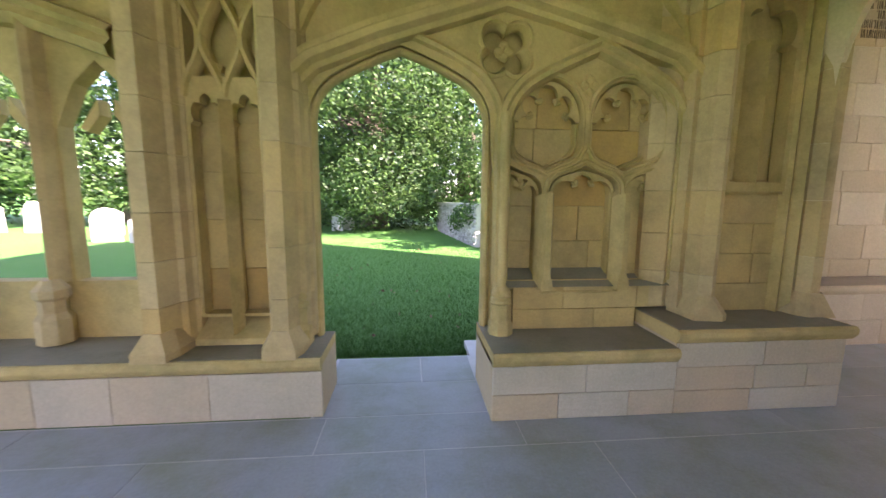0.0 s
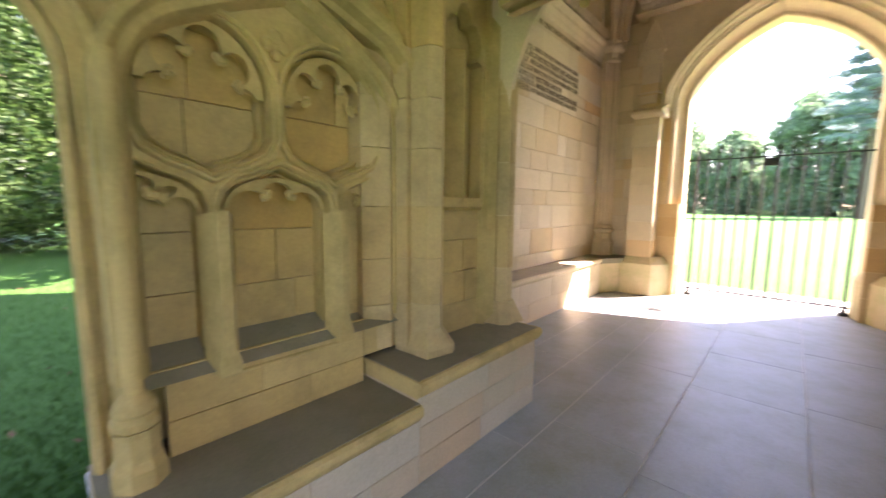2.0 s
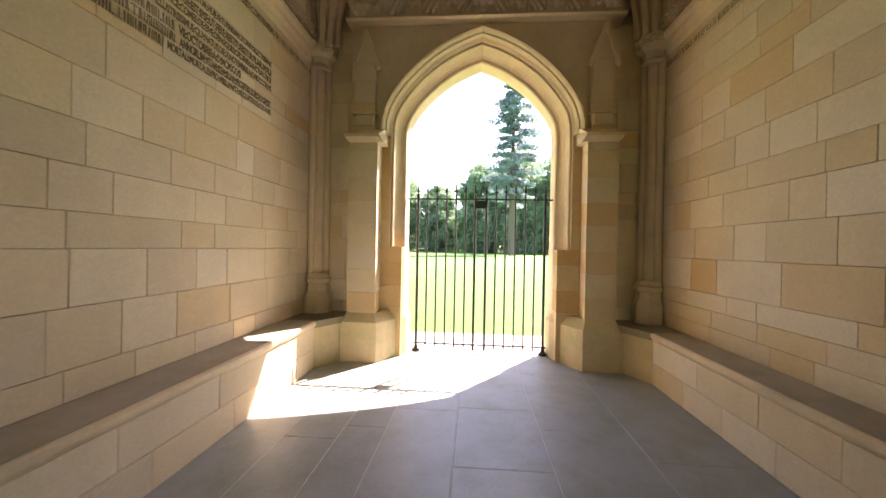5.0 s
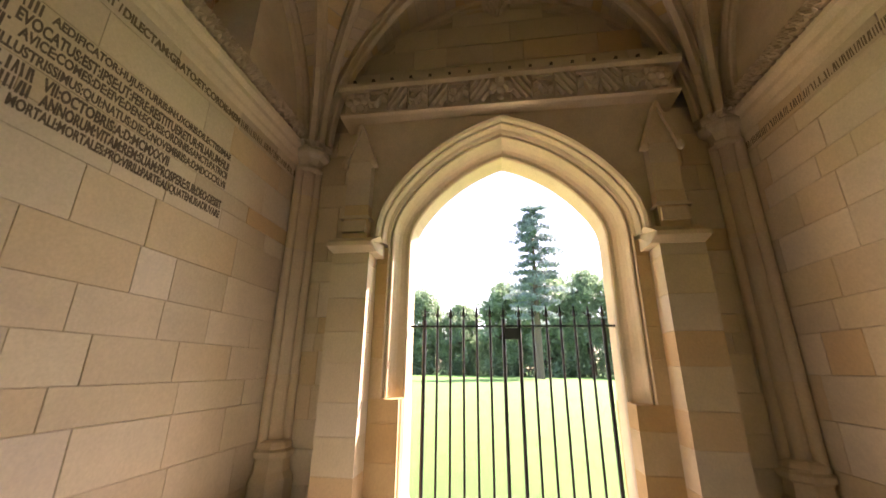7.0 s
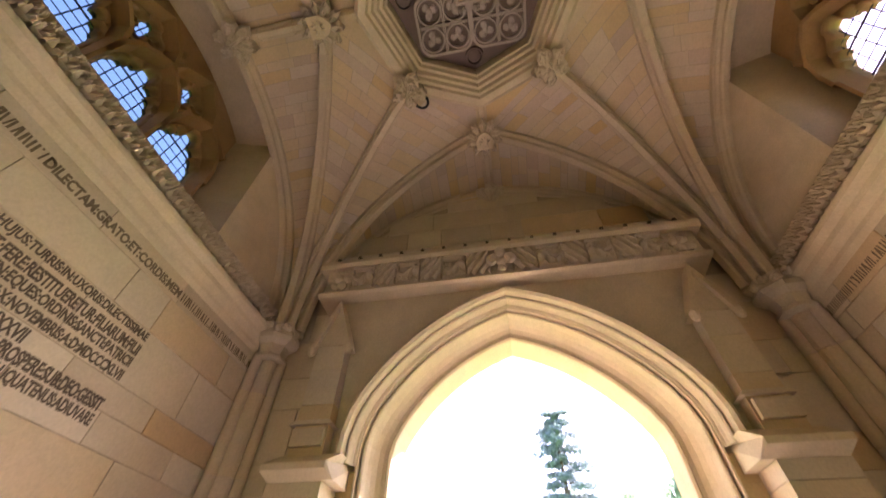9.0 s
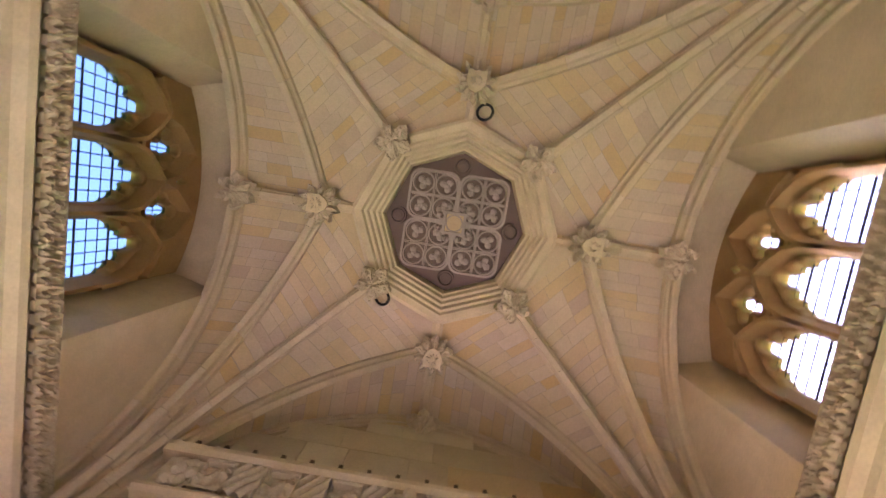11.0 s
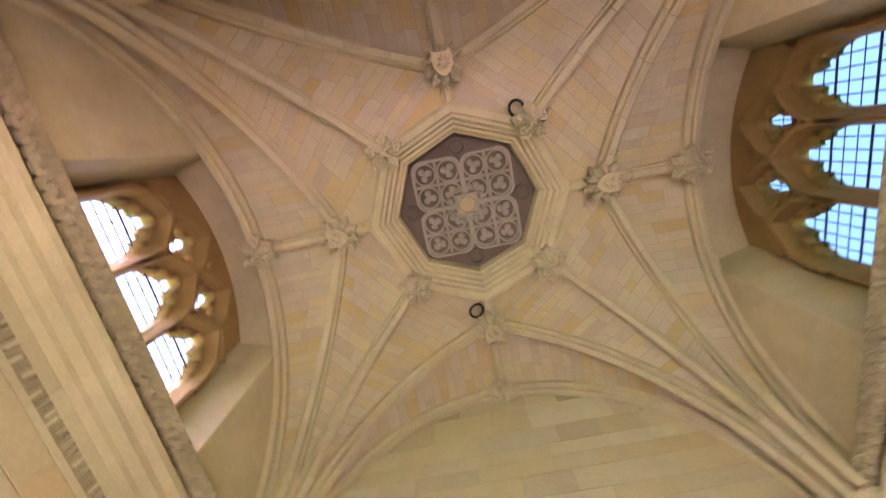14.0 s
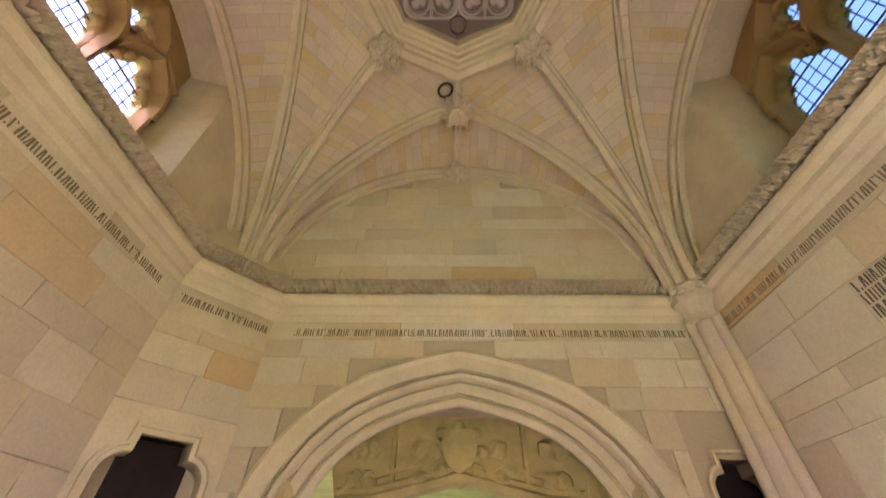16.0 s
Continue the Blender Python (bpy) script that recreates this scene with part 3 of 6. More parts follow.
bm = bmesh.new()
wall_face(bm, offset(DOOR, 0.13), -6.62, -2.6, 0, 3.3, PB, 0.35)
wall_cloister = tagged(part("wall_cloister", bm, M_OLD), "weathered limestone cloister wall with panelled tracery", "wall", kind="structure")
bm = bmesh.new()
LIGHTS = ((-7.32, -6.80), (-7.92, -7.46), (-8.52, -8.06), (-9.10, -8.66))
holes = []
for a, b in LIGHTS:
    c = (a + b) / 2
    holes.append([(a, 0.72), (b, 0.72), (b, 1.72), (c + 0.14, 1.98), (c, 2.12), (c - 0.14, 1.98), (a, 1.72)])
holed_plate(bm, [[(-9.2, 0), (-6.62, 0), (-6.62, 3.3), (-9.2, 3.3)]] + holes, PB, 0.12)
window_1 = tagged(part("window_1", bm, M_OLD), "open unglazed stone cloister window with mullions", "window", kind="structure")
for a, b in LIGHTS:
    x = b + 0.07
    if a == -7.32:
        continue
    bm = bmesh.new()
    stacked(bm, [(x - 0.055, 1.62), (x - 0.03, 1.52), (x, 1.49), (x + 0.03, 1.52), (x + 0.055, 1.62)], 0.72, 2.4, 0.6)
    lathe(bm, (x, 1.50, 0), [(0.10, 0.34), (0.10, 0.50), (0.075, 0.54), (0.075, 0.62), (0.095, 0.64), (0.095, 0.69), (0.06, 0.73), (0.05, 0.75)], 8)
    part("mullion", bm, M_OLDPIER, window_1)
bm = bmesh.new()
for a, b in LIGHTS:
    c = (a + b) / 2
    for s in (-1, 1):
        prism(bm, [(c + s * 0.17, 1.66, 1.72), (c + s * 0.05, 1.66, 1.90), (c + s * 0.045, 1.66, 1.80), (c + s * 0.13, 1.66, 1.69)], (0, 0.1, 0))
part("window_cusp", bm, M_OLD, window_1)
bm = bmesh.new()
sweep(bm, [(-9.2, 2.20), (-8.6, 2.30), (-8.0, 2.32), (-7.4, 2.28), (-6.92, 2.12)], [(0, 0.02), (0.0, -0.08), (0.05, -0.13), (0.10, -0.10), (0.13, -0.14), (0.17, -0.12), (0.2, 0.02)], PB)
part("hood_mould", bm, M_OLD, window_1)
bm = bmesh.new()
box(bm, -9.2, -2.5, -3.5, 1.95, 3.3, 3.5)
tagged(part("ceiling_cloister", bm, M_OLD), "plain stone cloister ceiling", "ceiling", kind="structure")
# End and south walls are out of view; their openings are set to steer light.
bm = bmesh.new()
box(bm, -9.4, -9.2, -3.5, -2.7, -0.3, 3.5)
box(bm, -9.4, -9.2, 1.1, 1.95, -0.3, 3.5)
box(bm, -9.4, -9.2, -2.7, 1.1, 2.95, 3.5)
tagged(part("wall_cloister_end", bm, M_OLD), "unseen stone end wall, its wide opening added to admit light", "wall", kind="structure")
bm = bmesh.new()
box(bm, -3.2, -2.66, -3.5, -1.6, -0.3, 3.3)
box(bm, -4.2, -3.2, -3.5, -3.3, -0.3, 3.3)
box(bm, -9.2, -5.9, -3.5, -3.3, -0.3, 3.3)
tagged(part("wall_cloister_south", bm, M_OLD), "plain stone wall, unseen, its gap placed to shape the cloister light", "wall", kind="structure")

# panelled tracery between the doorway and the pier
CL_, CR_, CM_ = -4.19, -3.65, -3.92


def upper_light(c, hw=0.212):
    """A light with a round head and a foot that runs down to a point."""
    head = [(c + hw * math.cos(math.pi * k / 20), 1.79 + 0.245 * math.sin(math.pi * k / 20) ** 0.9) for k in range(21)]
    return [(c, 1.50), (c + 0.06, 1.528), (c + 0.13, 1.552), (c + 0.185, 1.585), (c + hw, 1.635)] + head + [(c - hw, 1.635), (c - 0.185, 1.585), (c - 0.13, 1.552), (c - 0.06, 1.528)]


def lower_head(x0, x1, side=0):
    """A light under the branches, its head an ogee; side: half a head, rising to one edge."""
    c, hw = (x0 + x1) / 2, (x1 - x0) / 2
    if side:
        k, hw, c = side, x1 - x0, (x0 if side < 0 else x1)
        rise = [(c - k * hw, 1.33), (c - k * hw * 0.93, 1.375), (c - k * hw * 0.72, 1.41), (c - k * hw * 0.40, 1.43), (c, 1.465)]
        loop = [(x1, 0.69)] + (rise if side < 0 else rise[::-1]) + [(x0, 0.69)]
        return loop
    right = [(c + hw, 1.33), (c + hw * 0.95, 1.375), (c + hw * 0.78, 1.41), (c + hw * 0.42, 1.435), (c, 1.475)]
    return [(x1, 0.69)] + right + [(2 * c - u, z) for u, z in right[-2::-1]] + [(x0, 0.69)]


UP = [upper_light(CL_), upper_light(CR_)]
LOW = [lower_head(CL_ + 0.05, CR_ - 0.05), lower_head(-4.44, CL_ - 0.05, -1), lower_head(CR_ + 0.05, -3.41, 1)]
SPLAY = 0.040
FRONT = [offset(loop, -SPLAY, True) for loop in UP + LOW]
EYE4 = foils(-4.49, 2.23, 0.185, 4, math.pi / 4)
DOOR_TOP = [p for p in offset(DOOR, 0.03) if p[1] > 1.0]
bm = bmesh.new()
outline = [(-4.53, 0.72), (-3.12, 0.72), (-3.12, 2.95), (-5.85, 2.95), (-5.85, 1.0)] + DOOR_TOP + [(-4.53, 1.0)]
holed_plate(bm, [outline] + FRONT + [EYE4], PP, 0.02)
panel = tagged(part("tracery_panel", bm, M_OLD), "blind limestone tracery panel with cusped lights beside a doorway", "tracery", kind="structure")
bm = bmesh.new()
outlined(bm, EYE4, PP)
part("roll_moulding", bm, M_OLD, panel)
bm = bmesh.new()
for k in range(4):
    a = k * math.pi / 2
    blob(bm, PP(-4.49 + 0.03 * math.cos(a), 2.23 + 0.03 * math.sin(a), 0.06), 0.035, random.Random(k), (1, 0.6, 1), 0.3)
part("rosette", bm, M_OLD, panel)
for loop in UP + LOW:
    bm = bmesh.new()
    sweep(bm, loop, [(-SPLAY - 0.002, 0.004), (-SPLAY, -0.006), (-SPLAY * 0.8, -0.010), (-SPLAY * 0.66, -0.002), (-SPLAY * 0.64, 0.035), (-SPLAY * 0.60, 0.058), (-SPLAY * 0.46, 0.070), (-SPLAY * 0.30, 0.066), (-SPLAY * 0.24, 0.055), (-SPLAY * 0.12, 0.052), (0.0, 0.062), (0.004, 0.07), (0.004, 0.125)], PP, True)
    part("hollow_moulding", bm, M_OLD, panel)


for k, loop in enumerate(UP + LOW[:1]):
    bm = bmesh.new()
    q = 0.002 * k
    sweep(bm, offset(loop, -SPLAY - 0.014, True), [(-0.014, 0.002), (-0.012, -0.014 - q), (-0.004, -0.026 - q), (0.004, -0.026 - q), (0.012, -0.014 - q), (0.014, 0.002)], PP, True)
    part("roll_moulding", bm, M_OLD, panel)


def foliated_cusps(c, z, hw, tall, count, lo=0.0, hi=math.pi):
    """Foils inside a head, with a leafy tip on each cusp."""
    gap = (hi - lo) / count
    tips = [lo + gap * k for k in range(1, count)] if count < 5 else [radians(a) for a in (14, 62, 118, 166)]
    def reach(a):
        return hw * (0.98 - (0.36 if count > 3 else 0.42) * max(math.exp(-abs(a - t) / (gap * 0.24)) for t in tips))
    inner = []
    for k in range(81):
        a = lo + (hi - lo) * k / 80
        inner.append((c + reach(a) * math.cos(a), z + reach(a) * math.sin(a) * tall / hw))
    outer = [(c + hw * 1.06 * math.cos(lo + (hi - lo) * k / 20), z + tall * 1.06 * math.sin(lo + (hi - lo) * k / 20)) for k in range(21)]
    m = bmesh.new()
    holed_plate(m, [outer + inner[::-1]], lambda u, v, d: PP(u, v, 0.030 + d), 0.035)
    part("cusps", m, M_OLD, panel, "foiled cusps")
    m = bmesh.new()
    for k in range(1, count):
        a = tips[k - 1]
        u, v = c + reach(a) * math.cos(a), z + reach(a) * math.sin(a) * tall / hw
        w = math.atan2(v - z, u - c)
        for d in (-0.6, 0.0, 0.6):
            blob(m, PP(u + 0.014 * math.cos(w + math.pi + d * 2), v + 0.014 * math.sin(w + math.pi + d * 2), 0.028), 0.017, random.Random(k), (1, 0.8, 1), 0.4)
    part("cusp_leaf", m, M_OLD, panel)


for c in (CL_, CR_):
    foliated_cusps(c, 1.79, 0.212, 0.245, 5)
foliated_cusps(CM_, 1.33, 0.215, 0.125, 3)
foliated_cusps(-4.44, 1.33, 0.195, 0.12, 3, 0.0, math.pi / 2)
foliated_cusps(-3.41, 1.33, 0.19, 0.12, 3, math.pi / 2, math.pi)
bm = bmesh.new()
for dx, dz, r in ((0, 0.035, 0.03), (-0.035, 0.0, 0.027), (0.035, 0.0, 0.027), (0, -0.04, 0.022), (0, 0.0, 0.02)):
    blob(bm, PP(CM_ + dx, 2.02 + dz, -0.002), r, random.Random(5), (1, 0.7, 1.2), 0.4)
part("leaf_carving", bm, M_OLD, panel)
for x in (CL_, CR_):
    bm = bmesh.new()
    prism(bm, [(x - 0.065, 1.47, 0.70), (x - 0.02, 1.37, 0.72), (x + 0.02, 1.37, 0.72), (x + 0.065, 1.47, 0.70)], (0, 0, 0.60))
    foot(bm, [(x - 0.04, 1.47), (x - 0.02, 1.385), (x + 0.02, 1.385), (x + 0.04, 1.47)], 0.66, 0.80, 0.02)
    part("mullion", bm, M_OLD, panel)
PANEL_ARCH = [(u - 3.88, z) for u, z in four_centred(0.58, 1.72, 0.50, 0.72, r=0.6, turn=60)]
bm = bmesh.new()
sweep(bm, PANEL_ARCH, [(-0.03, 0.03), (-0.02, -0.01), (0.0, -0.05), (0.03, -0.045), (0.05, -0.07), (0.08, -0.06), (0.09, 0.01)], PP)
part("arch_moulding", bm, M_OLD, panel)
bm = bmesh.new()
sweep(bm, DOOR, [(0.13, 0.46), (0.11, 0.44), (0.0, 0.12), (0.0, 0.075), (0.012, 0.052), (0.028, 0.045), (0.034, 0.07), (0.055, 0.082), (0.072, 0.06), (0.078, 0.0), (0.09, -0.03), (0.11, -0.042), (0.128, -0.03), (0.136, 0.0), (0.14, 0.03)], PP)
part("doorway_moulding", bm, M_OLD, panel)
HOOD = [(-5.83, 1.98), (-5.70, 2.10), (-5.3, 2.26), (-4.9, 2.39), (-4.5, 2.52), (-4.1, 2.42), (-3.7, 2.31), (-3.36, 2.20), (-3.22, 2.08)]
bm = bmesh.new()
sweep(bm, HOOD, [(-0.07, 0.01), (-0.06, -0.06), (-0.03, -0.07), (-0.01, -0.12), (0.03, -0.13), (0.05, -0.09), (0.08, -0.10), (0.10, -0.05), (0.11, 0.01)], PP)
part("hood_mould", bm, M_OLD, panel)
for s, x0, x1 in ((1, -5.83, -4.9), (-1, -3.22, -4.1)):
    bm = bmesh.new()
    line = [(x0 + (x1 - x0) * k / 8, 2.15 + 0.9 * math.sin(k / 8 * math.pi / 2) ** 0.8) for k in range(9)]
    sweep(bm, line if s > 0 else line[::-1], [(-0.03, 0.01), (-0.02, -0.05), (0.02, -0.05), (0.03, 0.01)], PP)
    part("wall_rib", bm, M_OLD, panel)
for cx in (-5.35, -3.75):
    bm = bmesh.new()
    outlined(bm, foils(cx, 2.72, 0.15, 4), PP, 0.02, 0.02)
    part("roll_moulding", bm, M_OLD, panel)
# blocks behind the lights and under the sill
courses(panel, pose(0, YB, 0), -4.48, -3.2, [0.28, 0.25, 0.27, 0.26, 0.27], 0.70, M_OLDBLOCK, depth=0.016, lo=0.22, hi=0.5, seed=21)
courses(panel, pose(0, 1.47, 0), -4.40, -3.5, [0.17, 0.17], 0.345, M_OLDBLOCK, depth=0.03, lo=0.3, hi=0.6, seed=22)
courses(panel, pose(0, 1.47, 0), -3.5, -3.15, [0.16], 0.515, M_OLDBLOCK, depth=0.03, lo=0.3, hi=0.6, seed=23)
bm = bmesh.new()
prism(bm, [(-4.5, 1.40, 0.68), (-4.5, 1.60, 0.79), (-4.5, 1.60, 0.68)], (1.37, 0, 0))
part("sill", bm, M_SEAT, panel, "sloping dark stone sill")
bm = bmesh.new()
box(bm, -3.60, -3.33, 1.52, 1.575, 0.74, 1.48)
part("backing", bm, M_OLD, panel)

# slender door shafts with turned bases
for x in (-4.50, -5.83):
    e = thing("door_shaft", "slender limestone shaft with a turned base beside the doorway", "shaft", "shafts beside the doorway")
    bm = bmesh.new()
    tube(bm, [(x, 1.365, 0.60), (x, 1.365, 1.82)], 0.030, 12)
    part("shaft", bm, M_OLD, e)
    bm = bmesh.new()
    lathe(bm, (x, 1.375, 0), [(0.085, 0.34), (0.085, 0.44), (0.07, 0.47), (0.068, 0.55), (0.075, 0.58)], 8, math.pi / 8)
    lathe(bm, (x, 1.368, 0), [(0.05, 0.575), (0.072, 0.59), (0.072, 0.615), (0.06, 0.63), (0.068, 0.645), (0.06, 0.67), (0.036, 0.70)], 16)
    part("base", bm, M_OLD, e)

# piers
def pier(x0, x1, y, z0, label, seed, top=3.3):
    e = thing("wall_pier", label, "pier", "cloister wall piers")
    w = x1 - x0
    plan = [(x0, 1.60), (x0, 1.44), (x0 + 0.06 * w, 1.42), (x0 + 0.10 * w, 1.36), (x0 + 0.20 * w, 1.34), (x0 + 0.24 * w, y + 0.10), (x0 + 0.34 * w, y), (x0 + 0.66 * w, y), (x0 + 0.76 * w, y + 0.10), (x0 + 0.80 * w, 1.34), (x0 + 0.90 * w, 1.36), (x0 + 0.94 * w, 1.42), (x1, 1.44), (x1, 1.60)]
    drums(e, plan, z0 + 0.05, top, M_OLDPIER, 0.30, seed)
    bm = bmesh.new()
    foot(bm, [(x0 + 0.22 * w, 1.44), (x0 + 0.24 * w, y + 0.08), (x0 + 0.34 * w, y - 0.01), (x0 + 0.66 * w, y - 0.01), (x0 + 0.76 * w, y + 0.08), (x0 + 0.78 * w, 1.44)], z0 - 0.004, z0 + 0.16, 0.05)
    part("foot", bm, M_OLDPIER, e, "worn flared pier foot")
    return e

e = thing("wall_pier", "moulded limestone wall pier on a raised plinth", "pier", "cloister wall piers")
half = [(-3.58, 1.56), (-3.58, 1.40), (-3.43, 1.34), (-3.39, 1.36), (-3.37, 1.27), (-3.33, 1.28), (-3.305, 1.17), (-3.23, 1.14), (-3.18, 1.17), (-3.17, 1.25), (-3.12, 1.27), (-3.08, 1.34), (-3.07, 1.56)]
drums(e, [(x + 0.10, y + 0.07) for x, y in half], 0.53, 3.3, M_OLDPIER, 0.30, 31)
bm = bmesh.new()
foot(bm, [(-3.22, 1.44), (-3.205, 1.24), (-3.13, 1.205), (-3.08, 1.235), (-3.07, 1.44)], 0.476, 0.64, 0.05)
part("foot", bm, M_OLDPIER, e, "worn flared pier foot")
pier(-6.765, -6.46, 1.20, 0.32, "moulded limestone wall pier between window and niche", 32)
pier(-6.03, -5.735, 1.20, 0.32, "moulded limestone wall pier beside the doorway", 33)

CLOISTER = [o for o in scene.objects if o.parent is None and o.type != "CAMERA" and o.name.split(".")[0] in ("wall_cloister", "window_1", "tracery_panel", "door_shaft", "wall_pier")]
# blind niche next to the entrance arch
e = tagged(new("blind_niche"), "narrow blind limestone niche above coursed blocks", "niche", kind="structure")
bm = bmesh.new()
nl = cusped(-2.855, 0.19, 1.46, 2.35, 2.66, 3)
holed_plate(bm, [[(-3.14, 1.40), (-2.44, 1.40), (-2.44, 3.3), (-3.14, 3.3)], nl], lambda u, z, d: (u, 1.30 + d, z), 0.10)
part("surround", bm, M_OLD, e)
bm = bmesh.new()
box(bm, -3.16, -2.32, 1.42, 1.56, 0.5, 3.3)
part("backing", bm, M_OLD, e)
bm = bmesh.new()
prism(bm, [(-2.915, 1.42, 1.46), (-2.86, 1.29, 1.43), (-2.805, 1.42, 1.46)], (0, 0, 0.95))
part("mullion", bm, M_OLD, e)
bm = bmesh.new()
prism(bm, [(-3.07, 1.285, 1.38), (-3.07, 1.43, 1.49), (-3.07, 1.43, 1.38)], (0.42, 0, 0))
part("sill", bm, M_OLD, e)
courses(e, pose(0, 1.43, 0), -3.10, -2.50, [0.2, 0.215, 0.215, 0.215], 0.55, M_OLDBLOCK, depth=0.10, lo=0.28, hi=0.48, seed=24)
for x in (-2.575,):
    bm = bmesh.new()
    prism(bm, [(x - 0.07, 1.34, 0.55), (x - 0.04, 1.27, 0.55), (x + 0.0, 1.30, 0.55), (x + 0.04, 1.25, 0.55), (x + 0.07, 1.34, 0.55)], (0, 0, 2.75))
    part("side_moulding", bm, M_OLD, e)
# edge shaft of the entrance arch, both sides
for s in (1, -1):
    t = thing("jamb_shaft", "tall grey limestone jamb shaft on a flared base at the entrance", "shaft", "entrance jamb shafts")
    y = 1.25 * s
    drums(t, [(-2.51, y + 0.14 * s), (-2.49, y + 0.02 * s), (-2.44, y - 0.045 * s), (-2.37, y - 0.045 * s), (-2.32, y), (-2.32, y + 0.14 * s)], 0.55, 3.1, M_OLDPIER, 0.42, 41)
    bm = bmesh.new()
    k = [(-2.52, y + 0.12 * s), (-2.50, y - 0.01 * s), (-2.45, y - 0.06 * s), (-2.36, y - 0.06 * s), (-2.31, y - 0.01 * s), (-2.31, y + 0.12 * s)]
    lo = [bm.verts.new((x + (0.05 if x > -2.4 else -0.06), v - 0.06 * s, 0.545)) for x, v in k]
    hi = [bm.verts.new((x, v, 0.70)) for x, v in k]
    for i in range(6):
        bm.faces.new((lo[i], lo[(i + 1) % 6], hi[(i + 1) % 6], hi[i]))
    bm.faces.new(lo)
    bm.faces.new(hi[::-1])
    part("base", bm, M_OLDPIER, t)

# niche left of the doorway
e = tagged(new("tracery_niche"), "tall two-light blind tracery niche in weathered limestone", "niche", kind="structure")
n1 = [cusped(-6.40, 0.095, 0.52, 1.74, 1.90, 3), cusped(-6.17, 0.095, 0.52, 1.74, 1.90, 3)]
PNI = lambda u, z, d: (u, 1.45 + d, z)
bm = bmesh.new()
holed_plate(bm, [[(-6.52, 0.5), (-6.04, 0.5), (-6.04, 3.3), (-6.52, 3.3)]] + n1 + [[(-6.50, 2.0), (-6.06, 2.0), (-6.06, 3.2), (-6.50, 3.2)]], PNI, 0.10)
part("surround", bm, M_OLD, e)
for k, (c, flip) in enumerate(((-6.285, 1), (-6.285, -1), (-6.52, 1), (-6.05, -1))):
    bm = bmesh.new()
    line = [(c + flip * 0.115 * (1 - math.cos((z / 14) * math.tau * 1.5)) / 2, 1.88 + 0.99 * z / 14) for z in range(15)]
    sweep(bm, line, [(-0.03, 0.06), (-0.024, 0.01), (-0.010, -0.025 - 0.002 * k), (0.010, -0.025 - 0.002 * k), (0.024, 0.01), (0.03, 0.06)], PNI)
    part("net_bar", bm, M_OLD, e)
bm = bmesh.new()
for z in (2.05, 2.36, 2.70):
    for u in (-6.40, -6.17) if z != 2.36 else (-6.285, -6.47, -6.10):
        for s in (-1, 1):
            prism(bm, [PNI(u + s * 0.11, z + 0.02, 0.02), PNI(u + s * 0.045, z + 0.045, 0.02), PNI(u + s * 0.05, z + 0.015, 0.02), PNI(u + s * 0.09, z - 0.04, 0.02)], (0, 0.03, 0))
part("cusps", bm, M_OLD, e)
bm = bmesh.new()
prism(bm, [(-6.325, 1.46, 0.42), (-6.285, 1.36, 0.40), (-6.245, 1.46, 0.42)], (0, 0, 1.45))
part("mullion", bm, M_OLD, e)
bm = bmesh.new()
prism(bm, [(-6.52, 1.36, 0.38), (-6.52, 1.60, 0.52), (-6.52, 1.60, 0.34), (-6.52, 1.36, 0.34)], (0.48, 0, 0))
part("sill", bm, M_OLD, e)
courses(e, pose(0, YB, 0), -6.52, -6.04, [0.3, 0.33, 0.31, 0.32], 0.5, M_OLDBLOCK, depth=0.015, lo=0.3, hi=0.42, seed=25)

# the cloister wall stands a little west of and above its setting-out point
e.location.x += 0.055
for o in CLOISTER + [e]:
    o.location += Vector((-0.10, -0.07, 0.06))

# benches
def bench(label, x0, x1, y0, y1, top, front=-1, seat_m=M_SEAT, ends=(0, 0), name="stone_bench", face=M_PLINTH, face_nose=M_OLD, rows=(), seed=1, lo=0.35, hi=0.6):
    e = thing(name, label, "bench")
    bm = bmesh.new()
    yi = y0 - 0.02 * front
    prism(bm, [(x0, yi, 0), (x1, yi, 0), (x1, y1, 0), (x0, y1, 0)], (0, 0, top - 0.06))
    part("core", bm, M_JOINT, e)
    bm = bmesh.new()
    yf = y0 + 0.03 * front
    prof = [(yf - 0.03 * front, top - 0.085), (yf - 0.006 * front, top - 0.055), (yf, top - 0.04), (yf, top - 0.014), (yf - 0.014 * front, top), (y1, top), (y1, top - 0.085)]
    prism(bm, [(x0 - ends[0], y, z) for y, z in prof], (x1 - x0 + sum(ends), 0, 0))
    part("nosing", bm, face_nose, e, "moulded bench edge")
    bm = bmesh.new()
    prism(bm, [(x0 - ends[0] * 0.4, yf - 0.03 * front, top), (x1 + ends[1] * 0.4, yf - 0.03 * front, top), (x1 + ends[1] * 0.4, y1, top), (x0 - ends[0] * 0.4, y1, top)], (0, 0, 0.004))
    part("seat", bm, seat_m, e, "dark worn stone seat top")
    if rows:
        base = pose(0, yi, 0) if front < 0 else pose(0, yi, 0, 0, 0, 180)
        courses(e, base, x0 if front < 0 else -x1, x1 if front < 0 else -x0, rows, 0, face, depth=0.02, lo=lo, hi=hi, seed=seed)
    return e

